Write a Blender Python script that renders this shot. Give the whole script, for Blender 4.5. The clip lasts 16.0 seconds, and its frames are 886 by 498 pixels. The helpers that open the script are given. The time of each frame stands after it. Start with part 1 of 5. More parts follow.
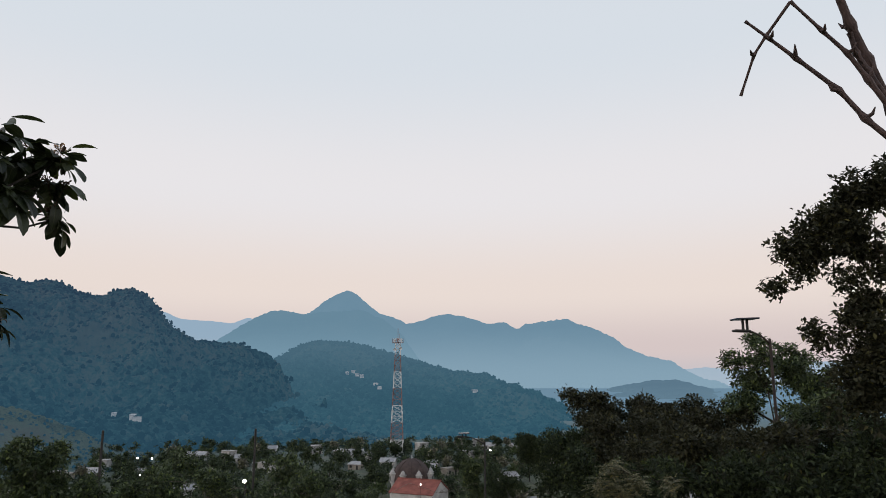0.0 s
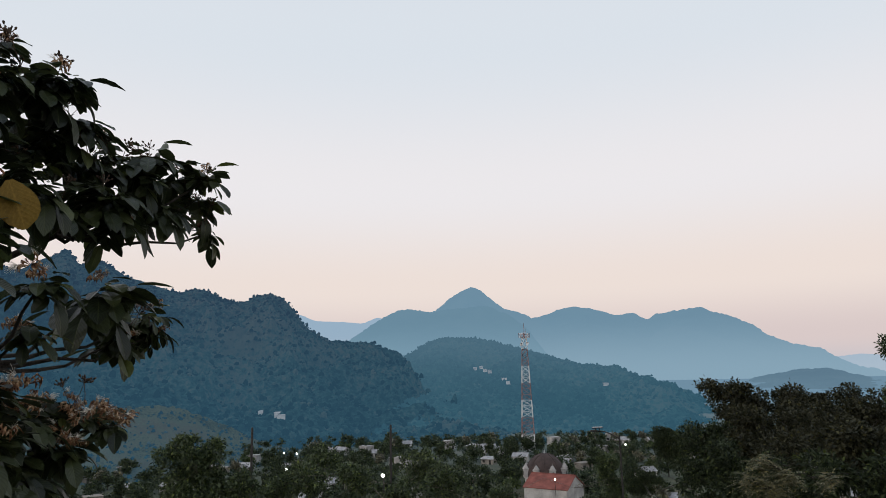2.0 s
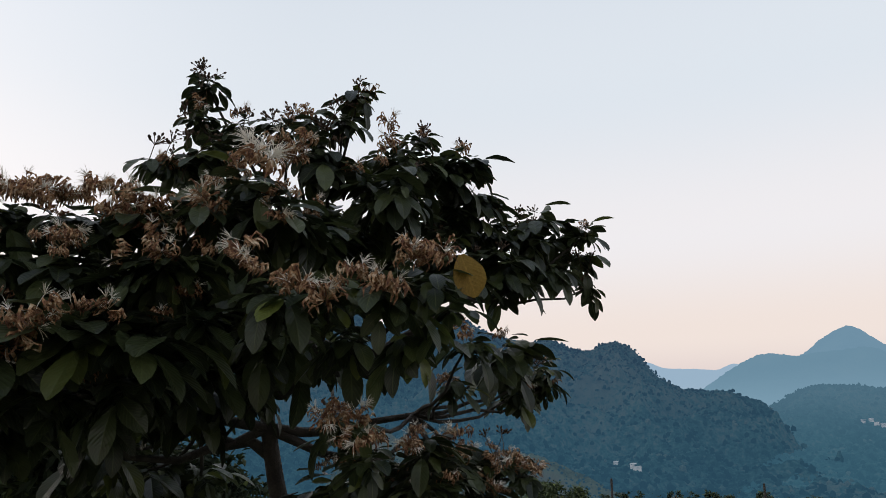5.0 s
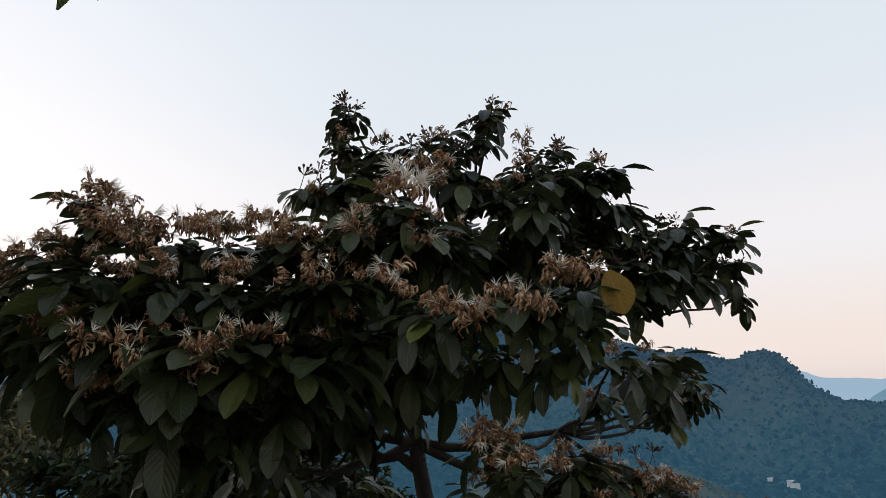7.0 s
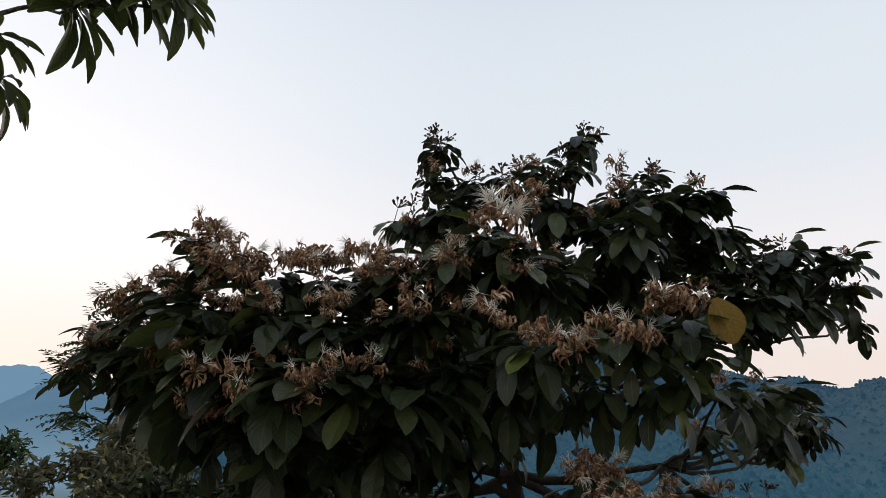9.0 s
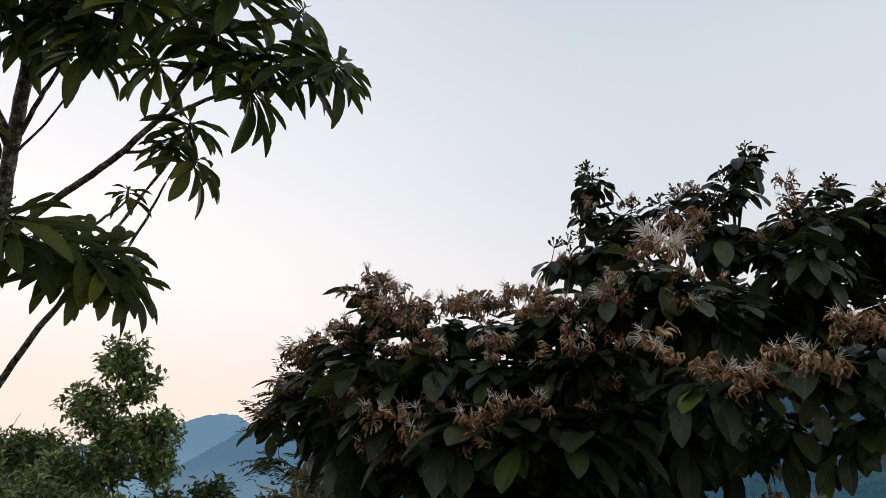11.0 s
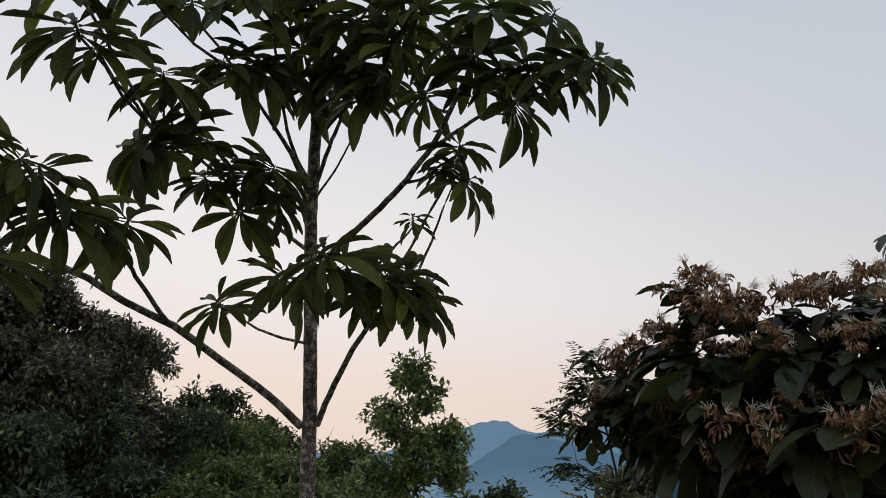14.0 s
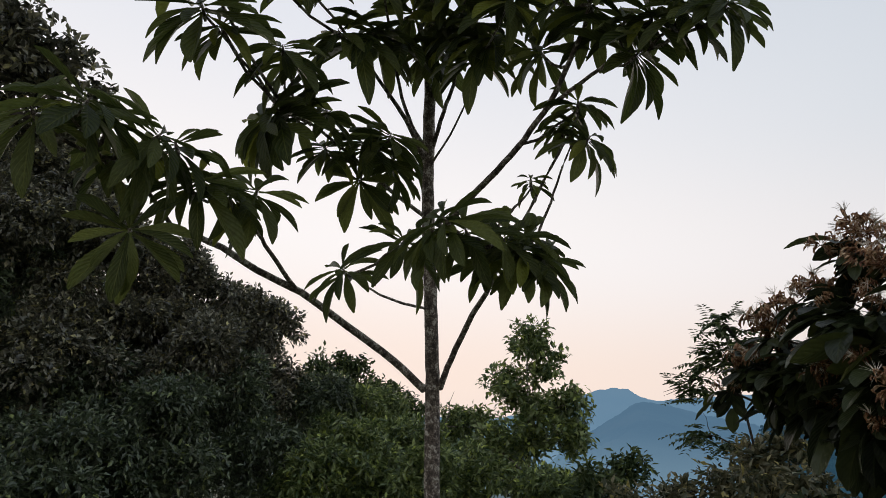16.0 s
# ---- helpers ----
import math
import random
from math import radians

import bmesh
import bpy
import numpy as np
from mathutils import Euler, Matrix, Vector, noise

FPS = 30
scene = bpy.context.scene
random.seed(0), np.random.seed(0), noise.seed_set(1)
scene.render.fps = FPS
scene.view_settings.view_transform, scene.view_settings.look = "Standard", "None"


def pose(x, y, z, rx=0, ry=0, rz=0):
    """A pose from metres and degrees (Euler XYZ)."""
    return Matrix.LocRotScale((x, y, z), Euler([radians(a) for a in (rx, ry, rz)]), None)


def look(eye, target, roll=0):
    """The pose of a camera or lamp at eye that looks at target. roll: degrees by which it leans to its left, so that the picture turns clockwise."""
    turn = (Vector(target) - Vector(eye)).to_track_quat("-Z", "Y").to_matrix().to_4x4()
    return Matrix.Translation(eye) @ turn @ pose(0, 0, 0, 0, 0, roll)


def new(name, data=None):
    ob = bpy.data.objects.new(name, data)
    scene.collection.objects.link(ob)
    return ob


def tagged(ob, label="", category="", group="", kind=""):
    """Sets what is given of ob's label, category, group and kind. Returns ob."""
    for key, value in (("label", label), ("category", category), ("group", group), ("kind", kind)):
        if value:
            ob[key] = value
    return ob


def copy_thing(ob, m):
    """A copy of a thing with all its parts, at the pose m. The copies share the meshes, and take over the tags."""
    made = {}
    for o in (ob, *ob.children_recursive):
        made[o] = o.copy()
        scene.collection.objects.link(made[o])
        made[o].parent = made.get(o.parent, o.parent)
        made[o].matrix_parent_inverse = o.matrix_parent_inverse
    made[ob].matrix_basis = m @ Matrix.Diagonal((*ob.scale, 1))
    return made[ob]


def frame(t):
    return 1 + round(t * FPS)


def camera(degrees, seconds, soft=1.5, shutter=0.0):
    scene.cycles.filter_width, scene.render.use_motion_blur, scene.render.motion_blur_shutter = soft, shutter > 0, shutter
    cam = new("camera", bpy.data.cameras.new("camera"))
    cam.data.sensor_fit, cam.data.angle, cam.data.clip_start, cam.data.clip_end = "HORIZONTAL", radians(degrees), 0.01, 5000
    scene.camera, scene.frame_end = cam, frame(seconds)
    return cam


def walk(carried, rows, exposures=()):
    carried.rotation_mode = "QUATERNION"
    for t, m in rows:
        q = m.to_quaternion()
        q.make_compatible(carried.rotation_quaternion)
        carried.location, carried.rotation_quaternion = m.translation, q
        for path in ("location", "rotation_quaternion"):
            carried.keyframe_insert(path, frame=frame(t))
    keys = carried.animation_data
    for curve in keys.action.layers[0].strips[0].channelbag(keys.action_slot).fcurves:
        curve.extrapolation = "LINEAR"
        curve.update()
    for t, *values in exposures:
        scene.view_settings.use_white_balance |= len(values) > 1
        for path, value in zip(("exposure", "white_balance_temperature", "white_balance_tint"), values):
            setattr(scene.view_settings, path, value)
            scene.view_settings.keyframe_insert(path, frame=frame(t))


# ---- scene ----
cam = camera(65.0, 16.0, soft=0.5)
PATH = [
    (0, (0.1430, -0.0480, 1.6000), (0.1440, 1.9184, 1.9652), -0.00),
    (0.5, (0.1444, -0.0356, 1.6031), (0.1464, 1.9342, 1.9493), -0.70),
    (1, (0.1326, -0.0514, 1.5919), (0.0926, 1.9202, 1.9253), -1.03),
    (1.5, (0.1380, -0.0396, 1.5935), (-0.0370, 1.9254, 1.9225), -1.18),
    (2, (0.1240, -0.0571, 1.6014), (-0.2210, 1.8806, 1.9568), -1.26),
    (2.5, (0.1110, -0.0752, 1.6023), (-0.4051, 1.8190, 1.9840), -1.35),
    (3, (0.0910, -0.0989, 1.5968), (-0.5690, 1.7454, 2.0004), -1.38),
    (3.5, (0.0800, -0.1023, 1.6026), (-0.6850, 1.6955, 2.0303), -0.97),
    (4, (0.0470, -0.1028, 1.6116), (-0.8403, 1.6306, 2.0675), -0.74),
    (4.5, (0.0090, -0.1140, 1.6139), (-1.0469, 1.5147, 2.0960), -0.51),
    (5, (-0.0140, -0.1181, 1.6156), (-1.2074, 1.4070, 2.1155), -0.14),
    (7.5, (-0.0320, -0.1532, 1.6325), (-1.5234, 1.0669, 2.1682), 0.66),
    (8, (-0.0390, -0.1544, 1.6354), (-1.5676, 1.0143, 2.1807), 1.14),
    (8.5, (-0.0430, -0.1604, 1.6340), (-1.6022, 0.9564, 2.2013), 1.42),
    (11, (-0.0130, -0.1655, 1.6357), (-1.7800, 0.4610, 2.3324), 1.69),
    (11.5, (-0.0400, -0.1987, 1.6226), (-1.8656, 0.2691, 2.2921), 2.58),
    (12, (-0.0450, -0.2370, 1.6252), (-1.9016, 0.1075, 2.2843), 2.73),
    (12.5, (-0.0420, -0.2572, 1.6279), (-1.9159, -0.0098, 2.2817), 3.47),
    (13, (-0.0620, -0.2726, 1.6350), (-1.9456, -0.1307, 2.2921), 2.99),
    (13.5, (-0.0640, -0.2906, 1.6338), (-1.9470, -0.2518, 2.3066), 2.72),
    (14, (-0.0730, -0.3002, 1.6423), (-1.9513, -0.3632, 2.3264), 2.13),
    (14.5, (-0.0870, -0.3101, 1.6406), (-1.9670, -0.4819, 2.3011), 2.41),
    (15, (-0.1070, -0.3226, 1.6328), (-1.9917, -0.6005, 2.2418), 2.95),
    (15.5, (-0.1210, -0.3246, 1.6327), (-1.9997, -0.6782, 2.2206), 3.61),
    (16, (-0.1190, -0.3297, 1.6344), (-1.9937, -0.7141, 2.2156), 3.70),
]
EXPOSURES = [(0.0, 0.02), (2.0, 0.07), (3.5, 0.14), (5.0, 0.13), (8.0, 0.19), (11.0, 0.06), (12.5, -0.09), (14.3, -0.23), (16.0, -0.05)]
walk(cam, [(t, look(eye, target, roll)) for t, eye, target, roll in PATH], EXPOSURES)

# ---- light: the sky after sunset, brighter and warmer towards the west ----
SKY_STRENGTH = 1.0
world = bpy.data.worlds.new("dusk_sky")
scene.world = world
world.use_nodes = True
wn, wl = world.node_tree.nodes, world.node_tree.links
wn.clear()


def ramp(nodes, stops):
    r = nodes.new("ShaderNodeValToRGB")
    els = r.color_ramp.elements
    while len(els) < len(stops):
        els.new(0.5)
    for e, (p, c) in zip(els, stops):
        e.position, e.color = p, (*c, 1)
    return r


tc = wn.new("ShaderNodeTexCoord")
sep = wn.new("ShaderNodeSeparateXYZ")
wl.new(tc.outputs["Generated"], sep.inputs[0])
east_sky = ramp(wn, [(0.0, (0.56, 0.52, 0.55)), (0.04, (0.66, 0.56, 0.55)), (0.12, (0.80, 0.70, 0.65)), (0.26, (0.79, 0.77, 0.79)), (0.45, (0.67, 0.72, 0.78)), (1.0, (0.40, 0.47, 0.60))])
west_sky = ramp(wn, [(0.0, (0.86, 0.70, 0.64)), (0.10, (1.02, 0.84, 0.74)), (0.30, (1.02, 0.97, 0.96)), (0.62, (0.82, 0.84, 0.91)), (1.0, (0.40, 0.47, 0.60))])
for r in (east_sky, west_sky):
    r.color_ramp.interpolation = "EASE"
    wl.new(sep.outputs[2], r.inputs[0])
WEST = Vector((-math.sin(radians(125)), math.cos(radians(125)), 0))
dot = wn.new("ShaderNodeVectorMath")
dot.operation = "DOT_PRODUCT"
dot.inputs[1].default_value = WEST
wl.new(tc.outputs["Generated"], dot.inputs[0])
span = wn.new("ShaderNodeMapRange")
span.interpolation_type = "SMOOTHSTEP"
span.inputs[1].default_value, span.inputs[2].default_value = 0.2, 1.0
wl.new(dot.outputs["Value"], span.inputs[0])
mix = wn.new("ShaderNodeMix")
mix.data_type = "RGBA"
wl.new(span.outputs[0], mix.inputs[0])
wl.new(east_sky.outputs[0], mix.inputs[6])
wl.new(west_sky.outputs[0], mix.inputs[7])
bg = wn.new("ShaderNodeBackground")
bg.inputs[1].default_value = SKY_STRENGTH
wl.new(mix.outputs[2], bg.inputs[0])
wl.new(bg.outputs[0], wn.new("ShaderNodeOutputWorld").inputs[0])

# the last warm glow of the sun that has just gone down
sun = new("sun", bpy.data.lights.new("sun", "SUN"))
sun.data.energy, sun.data.angle, sun.data.color = 0.5, radians(35), (1.0, 0.86, 0.74)
sun.matrix_world = look(WEST * 50 + Vector((0, 0, 18)), (0, 0, 0))


# ---- materials ----
def material(name):
    m = bpy.data.materials.new(name)
    m.use_nodes = True
    m.node_tree.nodes.clear()
    return m, m.node_tree.nodes, m.node_tree.links


def noise_tex(n, l, scale, detail=4.0, rough=0.6, coord="Object"):
    c = n.new("ShaderNodeTexCoord")
    t = n.new("ShaderNodeTexNoise")
    t.inputs["Scale"].default_value, t.inputs["Detail"].default_value, t.inputs["Roughness"].default_value = scale, detail, rough
    l.new(c.outputs[coord], t.inputs["Vector"])
    return t


def surface(name, stops, scale=4.0, rough=0.8, bump=0.3, fine=12.0, metal=0.0, bump_size=0.01):
    """A rough surface: colours by a noise at one scale, relief and gloss by a finer one."""
    m, n, l = material(name)
    big, small = noise_tex(n, l, scale), noise_tex(n, l, scale * fine)
    add = n.new("ShaderNodeMath")
    add.operation = "MULTIPLY_ADD"
    add.inputs[1].default_value, add.inputs[2].default_value = 0.45, -0.22
    l.new(small.outputs[0], add.inputs[0])
    s = n.new("ShaderNodeMath")
    l.new(add.outputs[0], s.inputs[0])
    l.new(big.outputs[0], s.inputs[1])
    r = ramp(n, stops)
    l.new(s.outputs[0], r.inputs[0])
    b = n.new("ShaderNodeBsdfPrincipled")
    b.inputs["Roughness"].default_value, b.inputs["Metallic"].default_value = rough, metal
    l.new(r.outputs[0], b.inputs["Base Color"])
    bp = n.new("ShaderNodeBump")
    bp.inputs["Strength"].default_value, bp.inputs["Distance"].default_value = bump, bump_size
    l.new(small.outputs[0], bp.inputs["Height"])
    l.new(bp.outputs[0], b.inputs["Normal"])
    l.new(b.outputs[0], n.new("ShaderNodeOutputMaterial").inputs[0])
    return m


def leaf_material(name, dark, light, through_it, rough=0.45, veins=0.0, by_object=False, gloss=0.25):
    """Leaf: colour varies from leaf to leaf, light shines through a little; veins run along the blade's own coordinates."""
    m, n, l = material(name)
    if by_object:
        rnd = n.new("ShaderNodeObjectInfo").outputs["Random"]
    else:
        rnd = n.new("ShaderNodeNewGeometry").outputs["Random Per Island"]
    # the last stop paints a few leaves brighter, as if lit from behind
    r = ramp(n, [(0.0, dark), (0.55, tuple((a + b) / 2 for a, b in zip(dark, light))), (0.90, light), (1.0, (light[0] * 1.7, light[1] * 1.6, light[2] * 0.9))])
    l.new(rnd, r.inputs[0])
    col = r.outputs[0]
    b = n.new("ShaderNodeBsdfPrincipled")
    b.inputs["Roughness"].default_value = rough
    b.inputs["Specular IOR Level"].default_value = gloss
    if veins:
        uv = n.new("ShaderNodeTexCoord")
        sx = n.new("ShaderNodeSeparateXYZ")
        l.new(uv.outputs["UV"], sx.inputs[0])
        # side veins slant away from the midrib
        ab = n.new("ShaderNodeMath")
        ab.operation = "ABSOLUTE"
        l.new(sx.outputs[0], ab.inputs[0])
        sl = n.new("ShaderNodeMath")
        sl.operation = "MULTIPLY_ADD"
        sl.inputs[1].default_value = -0.35
        l.new(ab.outputs[0], sl.inputs[0])
        l.new(sx.outputs[1], sl.inputs[2])
        w = n.new("ShaderNodeMath")
        w.operation = "MULTIPLY"
        w.inputs[1].default_value = 9.0 * 6.283
        l.new(sl.outputs[0], w.inputs[0])
        si = n.new("ShaderNodeMath")
        si.operation = "SINE"
        l.new(w.outputs[0], si.inputs[0])
        rib = n.new("ShaderNodeMapRange")
        rib.inputs[1].default_value, rib.inputs[2].default_value, rib.inputs[3].default_value, rib.inputs[4].default_value = 0.0, 0.09, 1.0, 0.0
        l.new(ab.outputs[0], rib.inputs[0])
        hi = n.new("ShaderNodeMapRange")
        hi.inputs[1].default_value, hi.inputs[2].default_value = 0.75, 1.0
        hi.inputs[4].default_value = 0.5
        l.new(si.outputs[0], hi.inputs[0])
        mx = n.new("ShaderNodeMath")
        mx.operation = "MAXIMUM"
        l.new(rib.outputs[0], mx.inputs[0])
        l.new(hi.outputs[0], mx.inputs[1])
        mc = n.new("ShaderNodeMix")
        mc.data_type = "RGBA"
        mc.inputs[7].default_value = (light[0] * 1.6, light[1] * 1.5, light[2] * 1.5, 1)
        sc = n.new("ShaderNodeMath")
        sc.operation = "MULTIPLY"
        sc.inputs[1].default_value = 0.55
        l.new(mx.outputs[0], sc.inputs[0])
        l.new(sc.outputs[0], mc.inputs[0])
        l.new(col, mc.inputs[6])
        col = mc.outputs[2]
        bp = n.new("ShaderNodeBump")
        bp.inputs["Strength"].default_value, bp.inputs["Distance"].default_value = veins, 0.004
        l.new(si.outputs[0], bp.inputs["Height"])
        l.new(bp.outputs[0], b.inputs["Normal"])
    blot = noise_tex(n, l, 22.0)
    bl = n.new("ShaderNodeMix")
    bl.data_type, bl.blend_type = "RGBA", "MULTIPLY"
    bl.inputs[0].default_value = 0.6
    br = ramp(n, [(0.3, (0.55, 0.5, 0.42)), (0.6, (1, 1, 1))])
    l.new(blot.outputs[0], br.inputs[0])
    l.new(col, bl.inputs[6])
    l.new(br.outputs[0], bl.inputs[7])
    l.new(bl.outputs[2], b.inputs["Base Color"])
    tr = n.new("ShaderNodeBsdfTranslucent")
    l.new(bl.outputs[2], tr.inputs[0])
    ms = n.new("ShaderNodeMixShader")
    ms.inputs[0].default_value = through_it
    l.new(b.outputs[0], ms.inputs[1])
    l.new(tr.outputs[0], ms.inputs[2])
    l.new(ms.outputs[0], n.new("ShaderNodeOutputMaterial").inputs[0])
    return m


def hazed_material(name, woods, clearing, haze_low, haze_high, low, high, z0, z1, patch=0.004, island=False):
    """Far hillside, woodland with clearings; blue evening haze is painted in as emission, paler over the valley floor.
    """
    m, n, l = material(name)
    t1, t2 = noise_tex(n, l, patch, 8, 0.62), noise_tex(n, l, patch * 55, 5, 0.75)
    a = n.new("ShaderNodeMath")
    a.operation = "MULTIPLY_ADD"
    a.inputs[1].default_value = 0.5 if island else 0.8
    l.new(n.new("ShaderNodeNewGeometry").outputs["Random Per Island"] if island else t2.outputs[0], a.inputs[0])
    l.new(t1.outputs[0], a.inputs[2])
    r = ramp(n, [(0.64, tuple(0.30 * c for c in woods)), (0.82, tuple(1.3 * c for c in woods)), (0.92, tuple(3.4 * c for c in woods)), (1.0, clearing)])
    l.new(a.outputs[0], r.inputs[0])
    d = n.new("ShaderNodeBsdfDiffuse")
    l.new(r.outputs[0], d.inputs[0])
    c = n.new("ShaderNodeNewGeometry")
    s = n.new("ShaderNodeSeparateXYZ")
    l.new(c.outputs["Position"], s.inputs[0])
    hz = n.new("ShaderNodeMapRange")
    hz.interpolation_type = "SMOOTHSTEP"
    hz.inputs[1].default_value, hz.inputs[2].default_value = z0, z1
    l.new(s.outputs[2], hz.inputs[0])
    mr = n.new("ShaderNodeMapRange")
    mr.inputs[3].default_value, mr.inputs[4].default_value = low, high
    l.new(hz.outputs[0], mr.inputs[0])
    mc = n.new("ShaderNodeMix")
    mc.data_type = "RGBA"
    mc.inputs[6].default_value, mc.inputs[7].default_value = (*haze_low, 1), (*haze_high, 1)
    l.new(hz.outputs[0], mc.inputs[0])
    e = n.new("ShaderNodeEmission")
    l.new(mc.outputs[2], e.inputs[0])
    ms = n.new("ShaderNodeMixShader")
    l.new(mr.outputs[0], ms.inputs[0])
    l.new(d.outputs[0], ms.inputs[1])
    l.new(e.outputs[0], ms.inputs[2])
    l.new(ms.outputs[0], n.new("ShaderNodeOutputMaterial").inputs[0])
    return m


def glow(name, colour, strength):
    m, n, l = material(name)
    e = n.new("ShaderNodeEmission")
    e.inputs[0].default_value, e.inputs[1].default_value = (*colour, 1), strength
    l.new(e.outputs[0], n.new("ShaderNodeOutputMaterial").inputs[0])
    return m


M_BARK = surface("dark_bark", [(0.3, (0.018, 0.015, 0.012)), (0.7, (0.062, 0.050, 0.040))], 14, 0.9, 0.8)
M_PALE_BARK = surface("lichened_bark", [(0.35, (0.040, 0.032, 0.026)), (0.50, (0.12, 0.096, 0.076)), (0.57, (0.22, 0.19, 0.15)), (0.65, (0.45, 0.43, 0.37))], 26, 0.9, 0.8, 4)
M_TWIG = surface("bare_twig", [(0.3, (0.05, 0.03, 0.028)), (0.7, (0.13, 0.08, 0.07))], 30, 0.7, 0.4)
M_SOIL = surface("hillside_ground", [(0.3, (0.03, 0.04, 0.016)), (0.55, (0.06, 0.07, 0.03)), (0.75, (0.14, 0.11, 0.07))], 0.09, 0.95, 0.8, 30, bump_size=0.2)
M_LEAF = leaf_material("blossom_tree_leaf", (0.009, 0.015, 0.007), (0.060, 0.076, 0.029), 0.26, 0.38, 0.12, gloss=0.38)
M_LEAF_OB = leaf_material("blossom_tree_leaf_single", (0.011, 0.020, 0.009), (0.088, 0.112, 0.042), 0.28, 0.38, 0.12, True, gloss=0.38)
M_YELLOW = leaf_material("yellowing_leaf", (0.24, 0.15, 0.025), (0.25, 0.16, 0.03), 0.3, 0.5, 0.08, True)
M_WHORL = leaf_material("whorl_leaf", (0.036, 0.052, 0.013), (0.125, 0.150, 0.040), 0.48, 0.40, 0.35, True)
M_DULL = leaf_material("thicket_leaf_dark", (0.026, 0.030, 0.019), (0.255, 0.25, 0.165), 0.2, 0.34, gloss=0.75)
M_GREEN = leaf_material("thicket_leaf_green", (0.032, 0.056, 0.022), (0.120, 0.158, 0.064), 0.3, 0.55)
M_FRESH = leaf_material("fresh_leaf", (0.050, 0.088, 0.028), (0.30, 0.37, 0.13), 0.34, 0.38, gloss=0.6)
M_THICKET = leaf_material("thicket_leaf", (0.030, 0.048, 0.025), (0.155, 0.20, 0.11), 0.25, 0.36, gloss=0.7)
M_SLOPE = leaf_material("slope_leaf", (0.009, 0.017, 0.008), (0.062, 0.084, 0.038), 0.25, 0.6)
M_SPRING = leaf_material("spring_leaf", (0.016, 0.030, 0.013), (0.125, 0.170, 0.072), 0.3, 0.5, gloss=0.5)
M_VALLEY = leaf_material("valley_leaf", (0.020, 0.034, 0.020), (0.085, 0.115, 0.060), 0.25, 0.6)
M_BROWN_LEAF = leaf_material("dark_brown_leaf", (0.018, 0.022, 0.012), (0.066, 0.067, 0.037), 0.2, 0.6)
M_PALE_LEAF = leaf_material("pale_shrub_leaf", (0.05, 0.065, 0.03), (0.27, 0.25, 0.15), 0.25, 0.5, gloss=0.4)
M_FLORET = surface("withered_floret", [(0.32, (0.050, 0.019, 0.011)), (0.45, (0.17, 0.074, 0.036)), (0.56, (0.33, 0.19, 0.092)), (0.70, (0.56, 0.45, 0.31))], 45, 0.85, 0.4, 3)
M_BUD = surface("dark_bud", [(0.3, (0.02, 0.012, 0.008)), (0.6, (0.075, 0.042, 0.022)), (0.75, (0.16, 0.10, 0.05))], 40, 0.85, 0.4, 3)
M_FILAMENT = surface("white_filament", [(0.3, (0.62, 0.56, 0.46)), (0.7, (0.80, 0.77, 0.70))], 60, 0.8, 0.0)
M_STEEL_WHITE = surface("tower_white_paint", [(0.3, (0.55, 0.56, 0.57)), (0.7, (0.78, 0.78, 0.78))], 0.6, 0.6, 0.1)
M_STEEL_RED = surface("tower_red_paint", [(0.3, (0.17, 0.10, 0.10)), (0.7, (0.28, 0.17, 0.165))], 0.6, 0.6, 0.1)
M_POLE = surface("dark_pole", [(0.3, (0.014, 0.013, 0.012)), (0.7, (0.034, 0.031, 0.029))], 3, 0.7, 0.3)
M_RUST_POLE = surface("rusty_pole", [(0.3, (0.018, 0.013, 0.011)), (0.7, (0.045, 0.030, 0.025))], 3, 0.7, 0.3)
M_PANEL = surface("solar_panel", [(0.3, (0.015, 0.018, 0.03)), (0.7, (0.03, 0.035, 0.05))], 3, 0.25, 0.05)
M_WALL = surface("whitewashed_wall", [(0.3, (0.26, 0.25, 0.24)), (0.7, (0.55, 0.54, 0.52))], 0.3, 0.9, 0.3)
M_WALL2 = surface("bare_block_wall", [(0.3, (0.18, 0.16, 0.14)), (0.7, (0.34, 0.31, 0.27))], 0.3, 0.9, 0.3)
M_TIN = surface("tin_roof", [(0.3, (0.20, 0.20, 0.21)), (0.7, (0.50, 0.50, 0.50))], 0.5, 0.5, 0.3, metal=0.3)
M_TILE = surface("red_tile_roof", [(0.3, (0.14, 0.043, 0.034)), (0.7, (0.29, 0.095, 0.07))], 0.5, 0.85, 0.5)
# white wall with blue haze painted in as two fifths emission
M_HAZED_WALL = hazed_material("hazed_white_wall", (0.22, 0.22, 0.22), (0.62, 0.62, 0.62), (0.10, 0.17, 0.24), (0.10, 0.17, 0.24), 0.4, 0.4, -40, 40)
M_DOME = surface("weathered_dome", [(0.3, (0.030, 0.020, 0.018)), (0.7, (0.075, 0.050, 0.044))], 0.6, 0.8, 0.4)
M_DARK = surface("dark_opening", [(0.3, (0.012, 0.012, 0.014)), (0.7, (0.03, 0.03, 0.03))], 1, 0.3, 0.0)
M_LAMP = glow("street_light_glow", (1.0, 0.93, 0.80), 14.0)
# each slope's blue haze is emission mixed into its own material
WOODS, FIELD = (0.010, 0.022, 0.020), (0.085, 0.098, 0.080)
M_HILL = hazed_material("near_hill", WOODS, FIELD, (0.040, 0.118, 0.190), (0.046, 0.102, 0.176), 0.46, 0.43, -35, 120)
